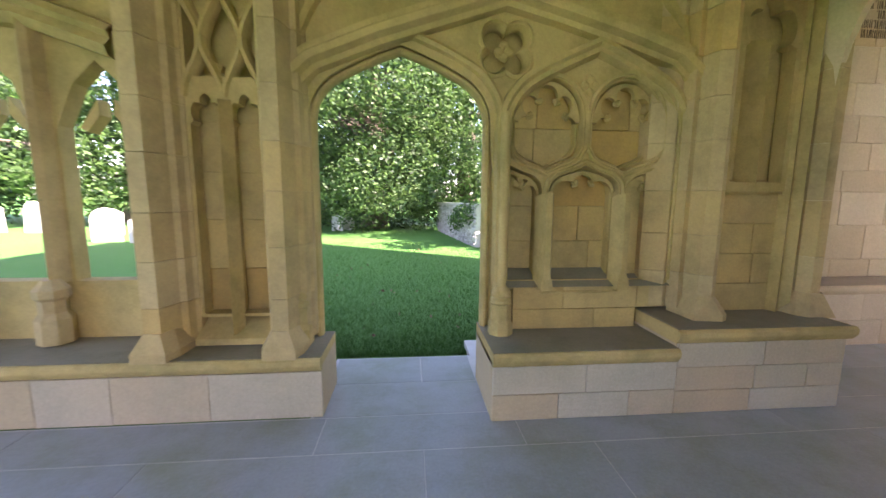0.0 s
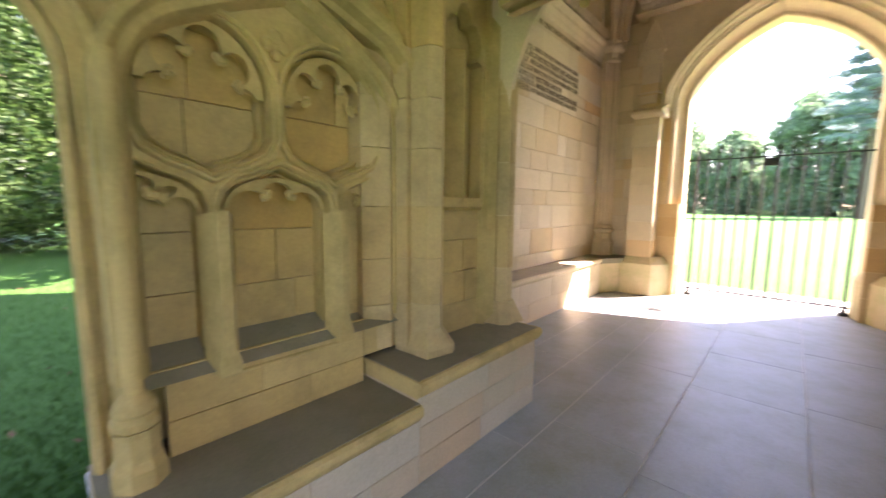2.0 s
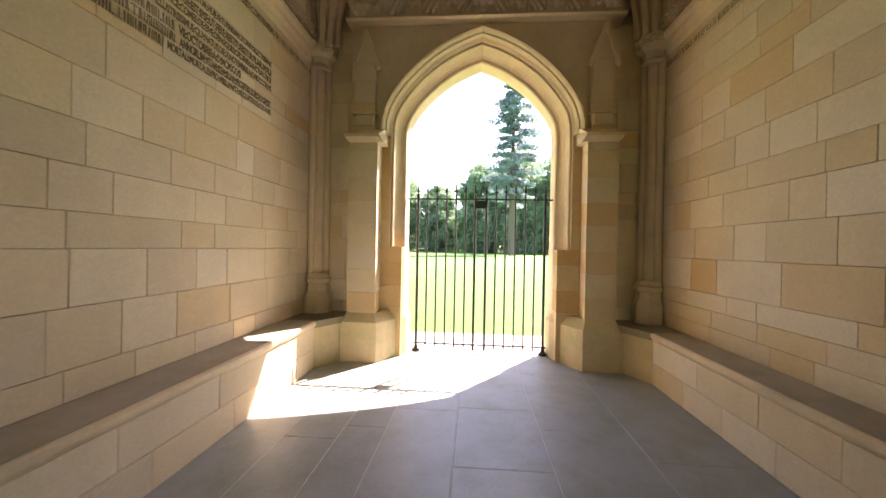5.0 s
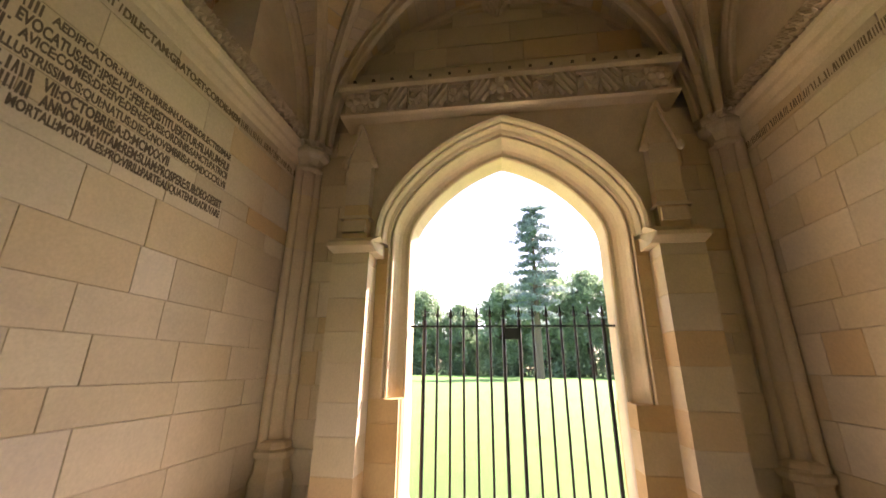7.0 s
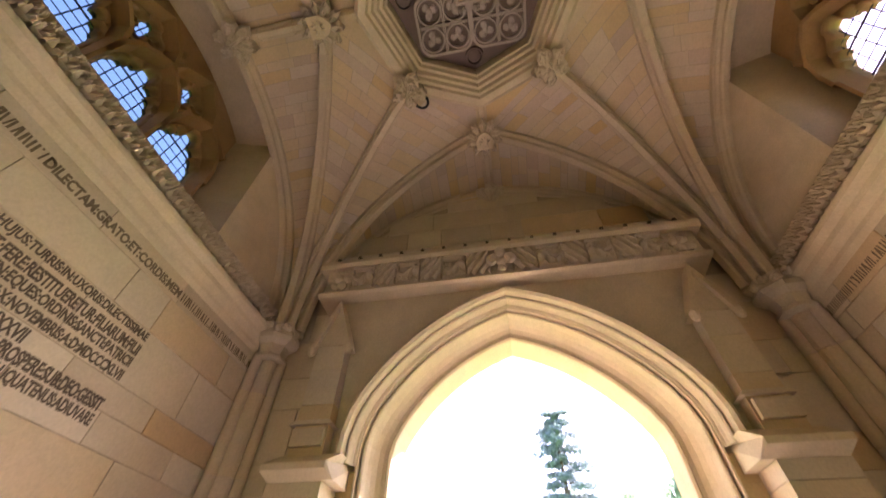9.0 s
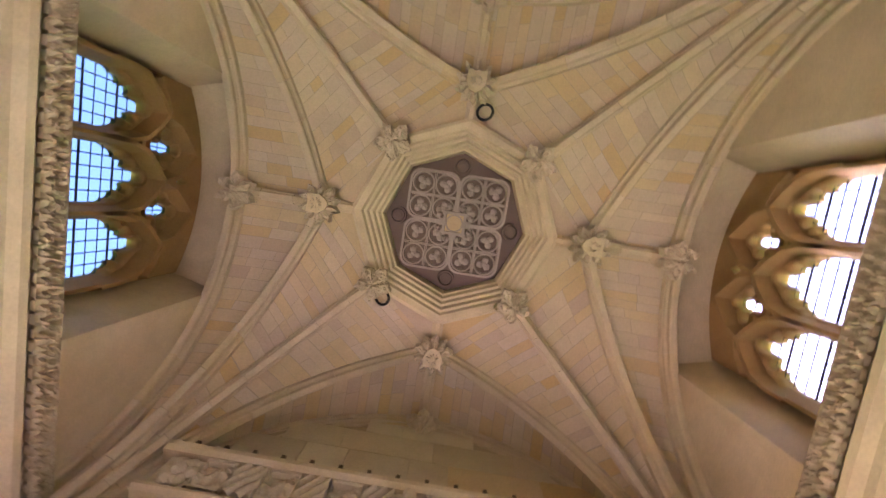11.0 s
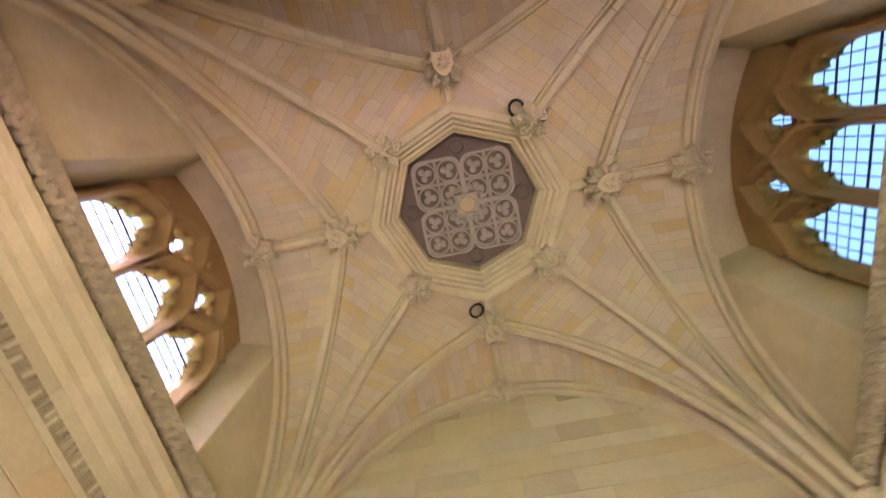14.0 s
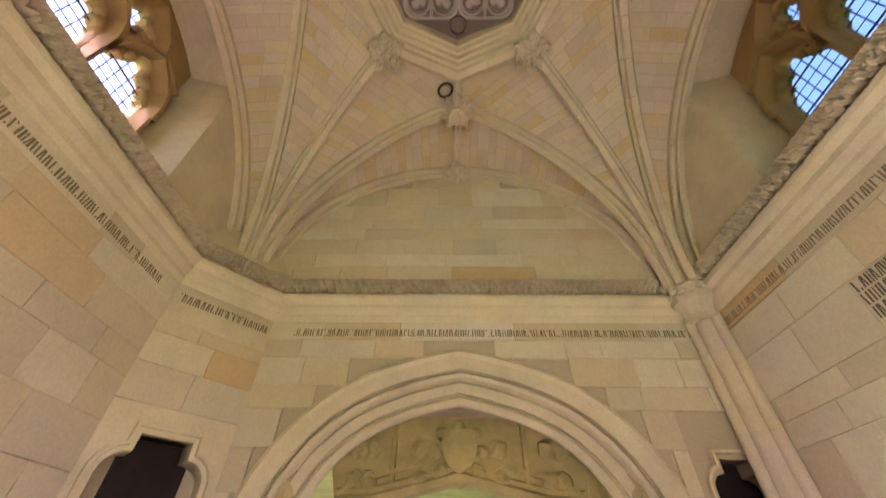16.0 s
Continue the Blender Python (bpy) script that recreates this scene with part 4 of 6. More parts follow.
bench("pale worn limestone wall bench beside a doorway", -9.1, -5.745, 1.09, 1.54, 0.385, rows=[0.295], seed=3, lo=0.38, hi=0.55)
bench("low limestone wall bench with a dark worn seat", -4.72, -3.56, 0.965, 1.54, 0.43, rows=[0.165, 0.18], seed=4)
bench("raised limestone plinth bench with a moulded edge", -3.56, -2.42, 0.965, 1.54, 0.548, ends=(0.02, 0.04), rows=[0.15, 0.155, 0.158], seed=5)
bench("raised limestone plinth bench with a moulded edge", -3.2, -2.40, -0.98, -1.6, 0.548, front=1, ends=(0.0, 0.04), rows=[0.15, 0.155, 0.158], seed=6)
bench("long honey limestone wall bench with a weathered top", -2.3, 1.45, 1.93, W, 0.57, name="chapel_bench", seat_m=M_SEATPALE, face=M_ASHLAR, face_nose=M_DRESS, rows=[0.24, 0.245], seed=7, lo=0.5, hi=1.0)
bench("long honey limestone wall bench with a weathered top", -1.25, 1.45, -1.93, -W, 0.57, front=1, name="chapel_bench", seat_m=M_SEATPALE, face=M_ASHLAR, face_nose=M_DRESS, rows=[0.24, 0.245], seed=8, lo=0.5, hi=1.0)
for s in (1, -1):
    e = thing("corner_bench", "short slanting end of the stone wall bench by the pier", "bench", "slanting bench ends")
    bm = bmesh.new()
    prism(bm, [(1.45, 1.94 * s, 0), (1.90, 1.70 * s, 0), (2.3, 1.70 * s, 0), (2.3, 2.3 * s, 0), (1.45, 2.3 * s, 0)], (0, 0, 0.50))
    part("core", bm, M_MOSSY, e)
    bm = bmesh.new()
    prism(bm, [(1.45, 1.90 * s, 0.49), (1.88, 1.66 * s, 0.49), (2.3, 1.66 * s, 0.49), (2.3, 2.3 * s, 0.49), (1.45, 2.3 * s, 0.49)], (0, 0, 0.08))
    part("seat", bm, M_SEAT, e)

# gate piers
for s in (1, -1):
    e = thing("buttress_pier", "limestone buttress pier with a gableted top", "pier", "piers beside the gateway")
    y0, y1 = sorted((1.31 * s, 1.68 * s))
    yi, yo = 1.31 * s, 1.68 * s
    e.location.x = -0.08
    drums(e, [(1.95, y0), (1.95, y1), (W + 0.02, y1), (W + 0.02, y0)], 0.60, 2.80, M_ASHLAR, 0.30, 51, "stone")
    bm = bmesh.new()
    plan = [(1.87, yo + 0.05 * s), (1.87, yi - 0.04 * s), (1.96, yi - 0.10 * s), (2.40, 0.98 * s), (2.70, 0.97 * s), (2.70, yi), (W, yo + 0.05 * s)]
    prism(bm, [(x, y, 0) for x, y in plan], (0, 0, 0.50))
    lo = [bm.verts.new((x, y, 0.50)) for x, y in plan]
    hi = [bm.verts.new((min(x + 0.08, 2.70), y + (0.05 * s if 0 < i < 5 else -0.05 * s), 0.61)) for i, (x, y) in enumerate(plan)]
    for i in range(len(plan)):
        bm.faces.new((lo[i], lo[(i + 1) % len(plan)], hi[(i + 1) % len(plan)], hi[i]))
    bm.faces.new(hi)
    part("plinth", bm, M_MOSSY, e, "honey stone plinth with green algae")
    bm = bmesh.new()
    prism(bm, [(1.95, yo, 2.80), (1.90, yo + 0.05 * s, 2.86), (1.90, yo + 0.05 * s, 2.90), (2.02, yo + 0.0 * s, 2.98), (W, yo, 2.98), (W, yo, 2.80)], (0, -0.445 * s, 0))
    part("cap", bm, M_DRESS, e)
    drums(e, [(2.00, y0 + 0.06), (2.00, y1 - 0.06), (W + 0.02, y1 - 0.06), (W + 0.02, y0 + 0.06)], 2.95, 3.88, M_ASHLAR, 0.33, 52, "stone")
    bm = bmesh.new()
    yc = (y0 + y1) / 2
    prism(bm, [(1.99, y0 + 0.07, 3.02), (1.99, y1 - 0.07, 3.02), (1.99, y1 - 0.07, 3.14), (1.99, y0 + 0.07, 3.14)], (-0.03, 0, 0))
    prism(bm, [(1.97, y0 + 0.02, 3.17), (1.97, y1 - 0.02, 3.17), (1.97, y1 - 0.05, 3.20), (1.97, y0 + 0.05, 3.20)], (0.3, 0, 0))
    part("panel_moulding", bm, M_CARVE, e)
    bm = bmesh.new()
    prism(bm, [(1.99, y0 + 0.05, 3.82), (1.99, y1 - 0.05, 3.82), (1.99, yc, 4.22)], (W - 1.99, 0, 0))
    for t in (y0 + 0.01, y1 - 0.01):
        prism(bm, [(1.95, t, 3.80), (1.95, yc, 4.28), (1.95, yc, 4.20), (1.95, t + (0.05 if t < yc else -0.05), 3.80)], (W - 1.95, 0, 0))
        lathe(bm, (1.97, t + (0.02 if t < yc else -0.02), 3.78), [(0.02, -0.05), (0.035, -0.02), (0.035, 0.02), (0.015, 0.04)], 8)
    part("gablet", bm, M_DRESS, e)

# gateway and entrance mouldings
for sgn in (1, -1):
    drums(wall_east, [(2.124, 1.021 * sgn), (2.124, 1.319 * sgn), (2.70, 1.319 * sgn), (2.70, 1.021 * sgn)], 0.0, 1.468, M_JAMB, 0.30, 53, "jamb_stone")
    drums(wall_east, [(2.122, 1.192 * sgn), (2.122, 1.319 * sgn), (2.34, 1.319 * sgn), (2.34, 1.192 * sgn)], 1.468, 2.92, M_JAMB, 0.32, 54, "jamb_stone")
bm = bmesh.new()
def standing(line, z):
    """An arch line with its feet lifted to a height."""
    return [(u, max(v, z)) for u, v in line]

sweep(bm, GATE, [(0.75, 1.2), (0.06, 0.48), (0.0, 0.43), (0, 0.15), (0.004, 0.138)], PE)
sweep(bm, standing(GATE, 1.47), [(0.003, 0.139), (0.018, 0.124), (0.026, 0.128), (0.05, 0.118), (0.08, 0.088), (0.105, 0.045), (0.122, -0.005), (0.132, -0.06), (0.142, -0.072), (0.152, -0.072), (0.155, -0.05), (0.162, -0.05), (0.166, -0.10), (0.176, -0.106)], PE)
sweep(bm, standing(GATE, 2.95), [(0.17, -0.085), (0.178, -0.112), (0.192, -0.122), (0.204, -0.145), (0.214, -0.178), (0.224, -0.19), (0.229, -0.176), (0.235, -0.176), (0.24, -0.205), (0.25, -0.24), (0.27, -0.262), (0.293, -0.247), (0.308, -0.17), (0.315, 0.03)], PE)
tagged(part("gateway_arch", bm, M_DRESS), "moulded limestone gateway arch", "arch", kind="structure")
bm = bmesh.new()
sweep(bm, WEST, [(0.36, 0.33), (0.0, 0.15), (0.0, 0.11), (0.02, 0.085), (0.045, 0.075), (0.065, 0.09), (0.07, 0.12), (0.085, 0.12), (0.09, 0.085), (0.15, 0.04), (0.155, 0.07), (0.17, 0.07), (0.175, 0.03), (0.19, -0.01), (0.215, -0.025), (0.23, -0.005), (0.233, 0.03), (0.248, 0.03), (0.252, -0.03), (0.36, -0.035), (0.39, -0.055), (0.42, -0.04), (0.43, 0.01)], PW)
tagged(part("entrance_arch", bm, M_DRESS), "moulded low pointed limestone arch", "arch", kind="structure")
bm = bmesh.new()
sweep(bm, NICHE, [(0.0, 0.3), (0.0, 0.06), (0.03, 0.0), (0.035, -0.035), (0.055, -0.04), (0.06, 0.005)], PW)
tagged(part("niche_moulding", bm, M_DRESS), "moulded frame of a shouldered niche", "trim", kind="structure")
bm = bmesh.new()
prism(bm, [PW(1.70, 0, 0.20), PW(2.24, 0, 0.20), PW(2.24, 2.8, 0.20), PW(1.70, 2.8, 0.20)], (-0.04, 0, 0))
tagged(part("door_2", bm, M_NEARBLACK), "near-black door inside a shouldered niche", "door", kind="structure")
bm = bmesh.new()
sweep(bm, DOORC, [(0.0, 0.3), (0.0, 0.06), (0.03, 0.0), (0.035, -0.035), (0.055, -0.04), (0.06, 0.005)], PC)
tagged(part("corner_door_moulding", bm, M_DRESS), "moulded frame of a shouldered doorway", "trim", kind="structure")

# wall face between the hood and the beam
bm = bmesh.new()
holed_plate(bm, [[(-1.6, 0.0), (-1.6, 4.437), (1.6, 4.437), (1.6, 0.0)] + offset(GATE, 0.30)[::-1]], lambda u, z, d: (2.03 + d, u, z), 0.18)
tagged(part("wall_spandrel", bm, M_DRESS), "plain limestone wall face round the gateway arch", "wall", kind="structure")
# beam frieze over the gate
e = thing("carved_beam", "carved limestone frieze beam over the gateway", "frieze", at=(-0.08, 0, 0))
bm = bmesh.new()
box(bm, 1.99, W, -1.72, 1.72, 4.39, 4.72)
part("beam", bm, M_CARVE, e)
bm = bmesh.new()
prism(bm, [(1.94, -1.80, 4.70), (1.92, -1.80, 4.74), (1.92, -1.80, 4.78), (2.14, -1.80, 4.86), (2.14, -1.80, 4.94), (W, -1.80, 4.96), (W, -1.80, 4.70)], (0, 3.6, 0))
part("cornice", bm, M_DRESS, e)
bm = bmesh.new()
prism(bm, [(1.99, -1.76, 4.375), (1.955, -1.76, 4.39), (1.955, -1.76, 4.41), (1.985, -1.76, 4.425), (W, -1.76, 4.425), (W, -1.76, 4.36)], (0, 3.52, 0))
part("moulding", bm, M_DRESS, e)
# Solid little blocks, painted dark to give the shade of drip holes.
for k in range(16):
    bm = bmesh.new()
    y = -1.62 + k * 3.24 / 15
    box(bm, 1.93, 1.99, y - 0.014, y + 0.014, 4.79, 4.83)
    part("bead", bm, M_CUT, e, "small block coloured dark as a shaded drip hole")
rb = random.Random(8)
def ribbon_or_leaf(y, v):
    """Depth of the beam's carving: diagonal ribbons between sunk panels of leaf sprays."""
    u = (abs(y) - 0.10) / 0.225
    if not 0 <= u < 6:
        return 0.0
    k, f = int(u), u - int(u)
    if k % 2 == 0:
        return 0.05 * abs(math.sin((f * 1.0 + v * 0.8) * math.pi * 3)) ** 0.6 if 0.04 < f < 0.96 else 0.0
    if min(f, 1 - f) < 0.06 or min(v, 1 - v) < 0.10:
        return 0.035
    w = v - 0.5 - 0.16 * math.sin(f * math.tau)
    leaf = 0.17 + 0.14 * abs(math.sin(f * math.pi * 3))
    return 0.045 * max(0.0, 1 - abs(w) / leaf) ** 0.5 * (0.4 if abs(w) < 0.03 else 1.0)
bm = bmesh.new()
grid = [[bm.verts.new((1.988 - 1.15 * ribbon_or_leaf(-1.7 + 3.4 * i / 420, j / 22) - 0.006 * noise.noise(Vector((i * 0.4, j * 0.5, 3))), -1.7 + 3.4 * i / 420, 4.425 + 0.27 * j / 22)) for j in range(23)] for i in range(421)]
for r, q in zip(grid, grid[1:]):
    for j in range(22):
        bm.faces.new((r[j], q[j], q[j + 1], r[j + 1]))
part("leaf_carving", bm, M_CARVE, e)
for y in (-1.58, 1.58, 0.0):
    bm = bmesh.new()
    if y:
        for j in range(6):
            a = j * math.tau / 6
            blob(bm, (1.975, y + 0.07 * math.cos(a), 4.56 + 0.08 * math.sin(a)), 0.055, rb, (0.6, 1, 1), 0.3)
        blob(bm, (1.96, y, 4.56), 0.05, rb)
    else:
        for dy, dz, r in ((0, 0.08, 0.06), (-0.08, 0.0, 0.06), (0.08, 0.0, 0.06), (0, -0.03, 0.05), (0, -0.11, 0.035)):
            blob(bm, (1.93, y + dy, 4.56 + dz), r, rb, (0.6, 1, 1.1), 0.3)
    part("rosette", bm, M_CARVE, e)

# columns
def column(x, y):
    e = thing("corner_column", "slender clustered limestone corner column", "column", "corner columns")
    sx, sy = (1 if x > 0 else -1), (1 if y > 0 else -1)
    for dx, dy, r in ((0, 0, 0.075), (-0.085 * sx, 0.06 * sy, 0.045), (0.06 * sx, -0.085 * sy, 0.045)):
        bm = bmesh.new()
        z = 1.05
        while z < 3.8:
            t = min(z + 0.62, 3.86)
            tube(bm, [(x + dx, y + dy, z), (x + dx, y + dy, t - 0.003)], r, 16)
            z = t
        part("shaft", bm, M_WEB, e)
    bm = bmesh.new()
    lathe(bm, (x, y, 0), [(0.20, 0.56), (0.20, 0.80), (0.165, 0.86), (0.155, 0.96), (0.185, 0.98), (0.19, 1.02), (0.155, 1.04), (0.165, 1.06), (0.15, 1.09), (0.12, 1.11)], 8, math.pi / 8)
    part("base", bm, M_DRESS, e)
    bm = bmesh.new()
    lathe(bm, (x, y, 0), [(0.12, 3.82), (0.15, 3.835), (0.15, 3.86), (0.125, 3.88), (0.15, 3.96), (0.205, 4.00), (0.215, 4.04), (0.20, 4.06), (0.19, 4.10), (0.205, 4.15)], 8, math.pi / 8)
    part("capital", bm, M_CARVE, e)
    bm = bmesh.new()
    rk = random.Random(4)
    for k in range(14):
        a = k * math.tau / 14
        blob(bm, (x + 0.19 * math.cos(a), y + 0.19 * math.sin(a), 4.09 + 0.03 * (k % 2)), 0.04, rk, (1, 1, 0.9), 0.5)
    part("leaf_carving", bm, M_CARVE, e)
for x, y in ((2.10, 2.17), (2.10, -2.17), (-2.17, 2.17)):
    column(x, y)

# moulded cornice and leaf frieze round three sides
TURN = [(2.3, 2.3), (-2.3, 2.3), (-2.3, -1.72), (-1.68, -2.3), (2.3, -2.3)]
bm = bmesh.new()
sweep(bm, TURN, [(0.02, 3.88), (0.04, 3.92), (0.045, 3.95), (0.075, 4.00), (0.08, 4.04), (0.115, 4.08), (0.12, 4.12), (0.10, 4.14), (0.06, 4.15), (0.06, 4.31), (0.05, 4.345), (-0.2, 4.36)], lambda u, v, d: (u, v, d))
tagged(part("cornice", bm, M_DRESS), "moulded limestone cornice under a leaf frieze", "cornice", kind="structure")
def carved(u, v, tall, period=0.078):
    """Depth of a running vine: a waving stem with lobed, veined leaves above and below it."""
    best = 0.0
    for row in (0, 1):
        cy = tall * (0.27 + 0.46 * row)
        k = math.floor(u / period - 0.5 * row)
        for i in (k - 1, k, k + 1):
            dx, dy = u - (i + 0.5 + 0.5 * row) * period, (v - cy) * (1 if row else -1)
            r, t = math.hypot(dx, dy), math.atan2(dy, dx)
            edge = 0.044 * (0.76 + 0.24 * math.cos(5 * (t - math.pi / 2)))
            if r < edge:
                q = r / edge
                best = max(best, 0.062 * (1 - q * q) ** 0.5 - (0.03 if r < 0.008 else 0))
    stem = abs(v - tall * (0.5 + 0.3 * math.sin(u / period * math.pi)))
    if stem < 0.007:
        best = max(best, 0.05)
    return best + 0.012 * noise.noise(Vector((u * 70, v * 70, 0)))

leafband = tagged(new("leaf_frieze"), "carved dark leaf frieze round the room", "frieze", kind="structure")
seg = list(zip(TURN, TURN[1:]))
for (ax, ay), (bx, by) in seg:
    a, b = Vector((ax, ay, 0)), Vector((bx, by, 0))
    way = (b - a).normalized()
    out = Vector((-way.y, way.x, 0))
    n = int((b - a).length / 0.0065)
    m = 16
    bm = bmesh.new()
    grid = []
    for i in range(n + 1):
        row = []
        for j in range(m + 1):
            u, z = (b - a).length * i / n, 4.155 + 0.15 * j / m
            h = carved(u + 7 * ax + 3 * ay, z - 4.155, 0.15)
            if j in (0, m):
                h = 0.035
            row.append(bm.verts.new(a + way * u + out * (0.078 + max(0.0, h) * 1.25) + Vector((0, 0, z))))
        grid.append(row)
    for i in range(n):
        for j in range(m):
            bm.faces.new((grid[i][j], grid[i + 1][j], grid[i + 1][j + 1], grid[i][j + 1]))
    part("leaf_carving", bm, M_FRIEZE, leafband)

# gate
gate = thing("iron_gate", "black wrought iron double gate, closed, with spear finials", "gate", at=(2.44, -0.03, 0))
def bar(name, pts, r, sides=6, parent=gate):
    bm = bmesh.new()
    tube(bm, pts, r, sides)
    return part(name, bm, M_IRON, parent)
UPRIGHTS = [(0.885 - 0.1345 * k, 0.02 if k == 0 else (0.018 if k == 6 else 0.0122)) for k in range(7)]
for y, thick in UPRIGHTS + [(-y, r) for y, r in UPRIGHTS]:
    bar("upright", [(0, y, 0.03 if thick > 0.015 else 0.06), (0, y, 2.22)], thick, 8)
    bm = bmesh.new()
    lathe(bm, (0, y, 2.21), [(0.008, 0), (0.006, 0.03), (0.019, 0.05), (0.003, 0.15)], 6)
    part("finial", bm, M_IRON, gate)
    for s in (-1, 1):
        bar("scroll", [(0, y + s * (0.004 + 0.03 * math.sin(k / 5 * math.pi * 0.8)), 2.24 + 0.012 * k) for k in range(6)], 0.004, 5)
for z in (2.15, 0.11):
    bm = bmesh.new()
    box(bm, -0.016, 0.016, -1.03 if z > 1 else -0.93, 1.03 if z > 1 else 0.93, z - 0.01, z + 0.01)
    part("rail", bm, M_IRON, gate)
bm = bmesh.new()
box(bm, -0.04, 0.03, -0.07, 0.07, 2.02, 2.13)
part("lock_box", bm, M_IRON, gate)
for y in (0.885, -0.885):
    bm = bmesh.new()
    lathe(bm, (0, y, 0), [(0.06, 0.0), (0.055, 0.03), (0.03, 0.05), (0.025, 0.09)], 10)
    part("socket", bm, M_IRON, gate)

# ---- outside ----
def leaves(bm, rnd, at, spread, count, size):
    for _ in range(count):
        while True:
            d = Vector((rnd.uniform(-1, 1), rnd.uniform(-1, 1), rnd.uniform(-1, 1)))
            if d.length < 1:
                break
        p = Vector(at) + Vector((d.x * spread[0], d.y * spread[1], d.z * spread[2]))
        a = Vector((rnd.gauss(0, 1), rnd.gauss(0, 1), rnd.gauss(0, 0.6))).normalized()
        b = a.cross(Vector((rnd.gauss(0, 1), rnd.gauss(0, 1), rnd.gauss(0, 1)))).normalized()
        s = size * rnd.uniform(0.6, 1.4)
        vs = [bm.verts.new(q) for q in (p - a * s, p + b * s * 0.45, p + a * s, p - b * s * 0.45)]
        bm.faces.new(vs)

def broad_tree(at, height, wide, seed, count=9000, size=0.16, mat=M_LEAF, low=0.12, label="dense dark evergreen tree beside the lawn", thick=(0.09, 0.17), group=""):
    rnd = random.Random(seed)
    e = thing("tree", label, "tree", group, at=at)
    bm = bmesh.new()
    tube(bm, [(0, 0, -0.1), (0.1, 0.05, height * 0.3), (0, 0, height * 0.75)], [wide * 0.06, wide * 0.045, wide * 0.015], 9)
    for k in range(9):
        a = rnd.uniform(0, math.tau)
        z = height * rnd.uniform(0.12, 0.6)
        r = wide * rnd.uniform(0.3, 0.48)
        tube(bm, [(0, 0, z), (r * 0.5 * math.cos(a), r * 0.5 * math.sin(a), z + r * 0.25), (r * math.cos(a), r * math.sin(a), z + r * 0.3)], [wide * 0.02, wide * 0.013, wide * 0.005], 6)
    part("trunk", bm, M_BARK, e)
    bm = bmesh.new()
    clumps = 70
    for k in range(clumps):
        u = (k + 0.5) / clumps
        z = height * (low + (1 - low) * u)
        env = math.sin(math.pi * min(1, 0.18 + 0.8 * u)) ** 0.7
        a = k * 2.39996 + rnd.uniform(-0.4, 0.4)
        r = wide * 0.5 * env * rnd.uniform(0.35, 1.0)
        c = (r * math.cos(a), r * math.sin(a), z)
        w = wide * rnd.uniform(*thick)
        leaves(bm, rnd, c, (w, w, w * 0.75), count // clumps, size)
    part("crown", bm, mat, e)
    return e

def conifer(at, height, seed):
    rnd = random.Random(seed)
    e = thing("pine_tree", "tall open conifer with a straight bare lower trunk", "tree", at=at)
    bm = bmesh.new()
    tube(bm, [(0, 0, -0.2), (0.2, 0, height * 0.3), (0, 0, height * 0.7), (0, 0, height)], [height * 0.021, height * 0.016, height * 0.009, 0.05], 9)
    tops = []
    for k in range(64):
        z = height * (0.30 + 0.67 * (k / 64) ** 0.9)
        a = k * 2.4 + rnd.uniform(-0.5, 0.5)
        r = height * (0.045 + 0.155 * (1 - z / height) ** 0.6) * rnd.uniform(0.5, 1.15)
        tip = (r * math.cos(a), r * math.sin(a), z - r * 0.1)
        tube(bm, [(0, 0, z), (tip[0] * 0.6, tip[1] * 0.6, z + r * 0.05), tip], [0.14, 0.08, 0.03], 5)
        tops.append((tip, r, z))
    part("trunk", bm, M_BARK, e)
    bm = bmesh.new()
    for tip, r, z in tops:
        for f in (0.4, 0.65, 0.85, 1.0):
            c = (tip[0] * f + rnd.uniform(-0.4, 0.4), tip[1] * f + rnd.uniform(-0.4, 0.4), z - r * 0.1 * f + rnd.uniform(0, 0.5))
            leaves(bm, rnd, c, (0.34 * r * f + 0.4, 0.34 * r * f + 0.4, 0.55), 80, 0.30)
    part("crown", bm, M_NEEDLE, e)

# north side
broad_tree((-6.9, 17.0, 0), 11, 11.5, 11, 150000, 0.08, low=0.06, thick=(0.11, 0.19))
broad_tree((-2.2, 19.5, 0), 12, 11, 12, 24000, 0.15, low=0.03)
broad_tree((-12.5, 22, 0), 12, 12, 13, 45000, 0.14, low=0.03)
broad_tree((-20, 21, 0), 11, 12, 14, 40000, 0.15, low=0.08)
broad_tree((-30, 20, 0), 12, 14, 15, 30000, 0.18, low=0.08)
# Out of view; added only for the shade it throws on the lawn.
broad_tree((1.2, 9.6, 0), 8.5, 7.5, 16, 9000, 0.18, low=0.2, label="unseen broad tree added behind the flint wall to shade the lawn")
# churchyard wall with ivy
fw = thing("flint_wall", "grey flint churchyard wall with a stone coping and ivy", "wall")
rf = random.Random(2)
wa, wb = Vector((-3.35, 9.6, 0)), Vector((-4.0, 15.6, 0))
way = (wb - wa).normalized()
nrm = Vector((-way.y, way.x, 0))
bm = bmesh.new()
prism(bm, [wa + nrm * 0.0 - Vector((0, 0, 0.3)), wb - Vector((0, 0, 0.3)), wb + nrm * -0.4 - Vector((0, 0, 0.3)), wa + nrm * -0.4 - Vector((0, 0, 0.3))], (0, 0, 1.4))
part("wall_core", bm, M_FLINT, fw)
bm = bmesh.new()
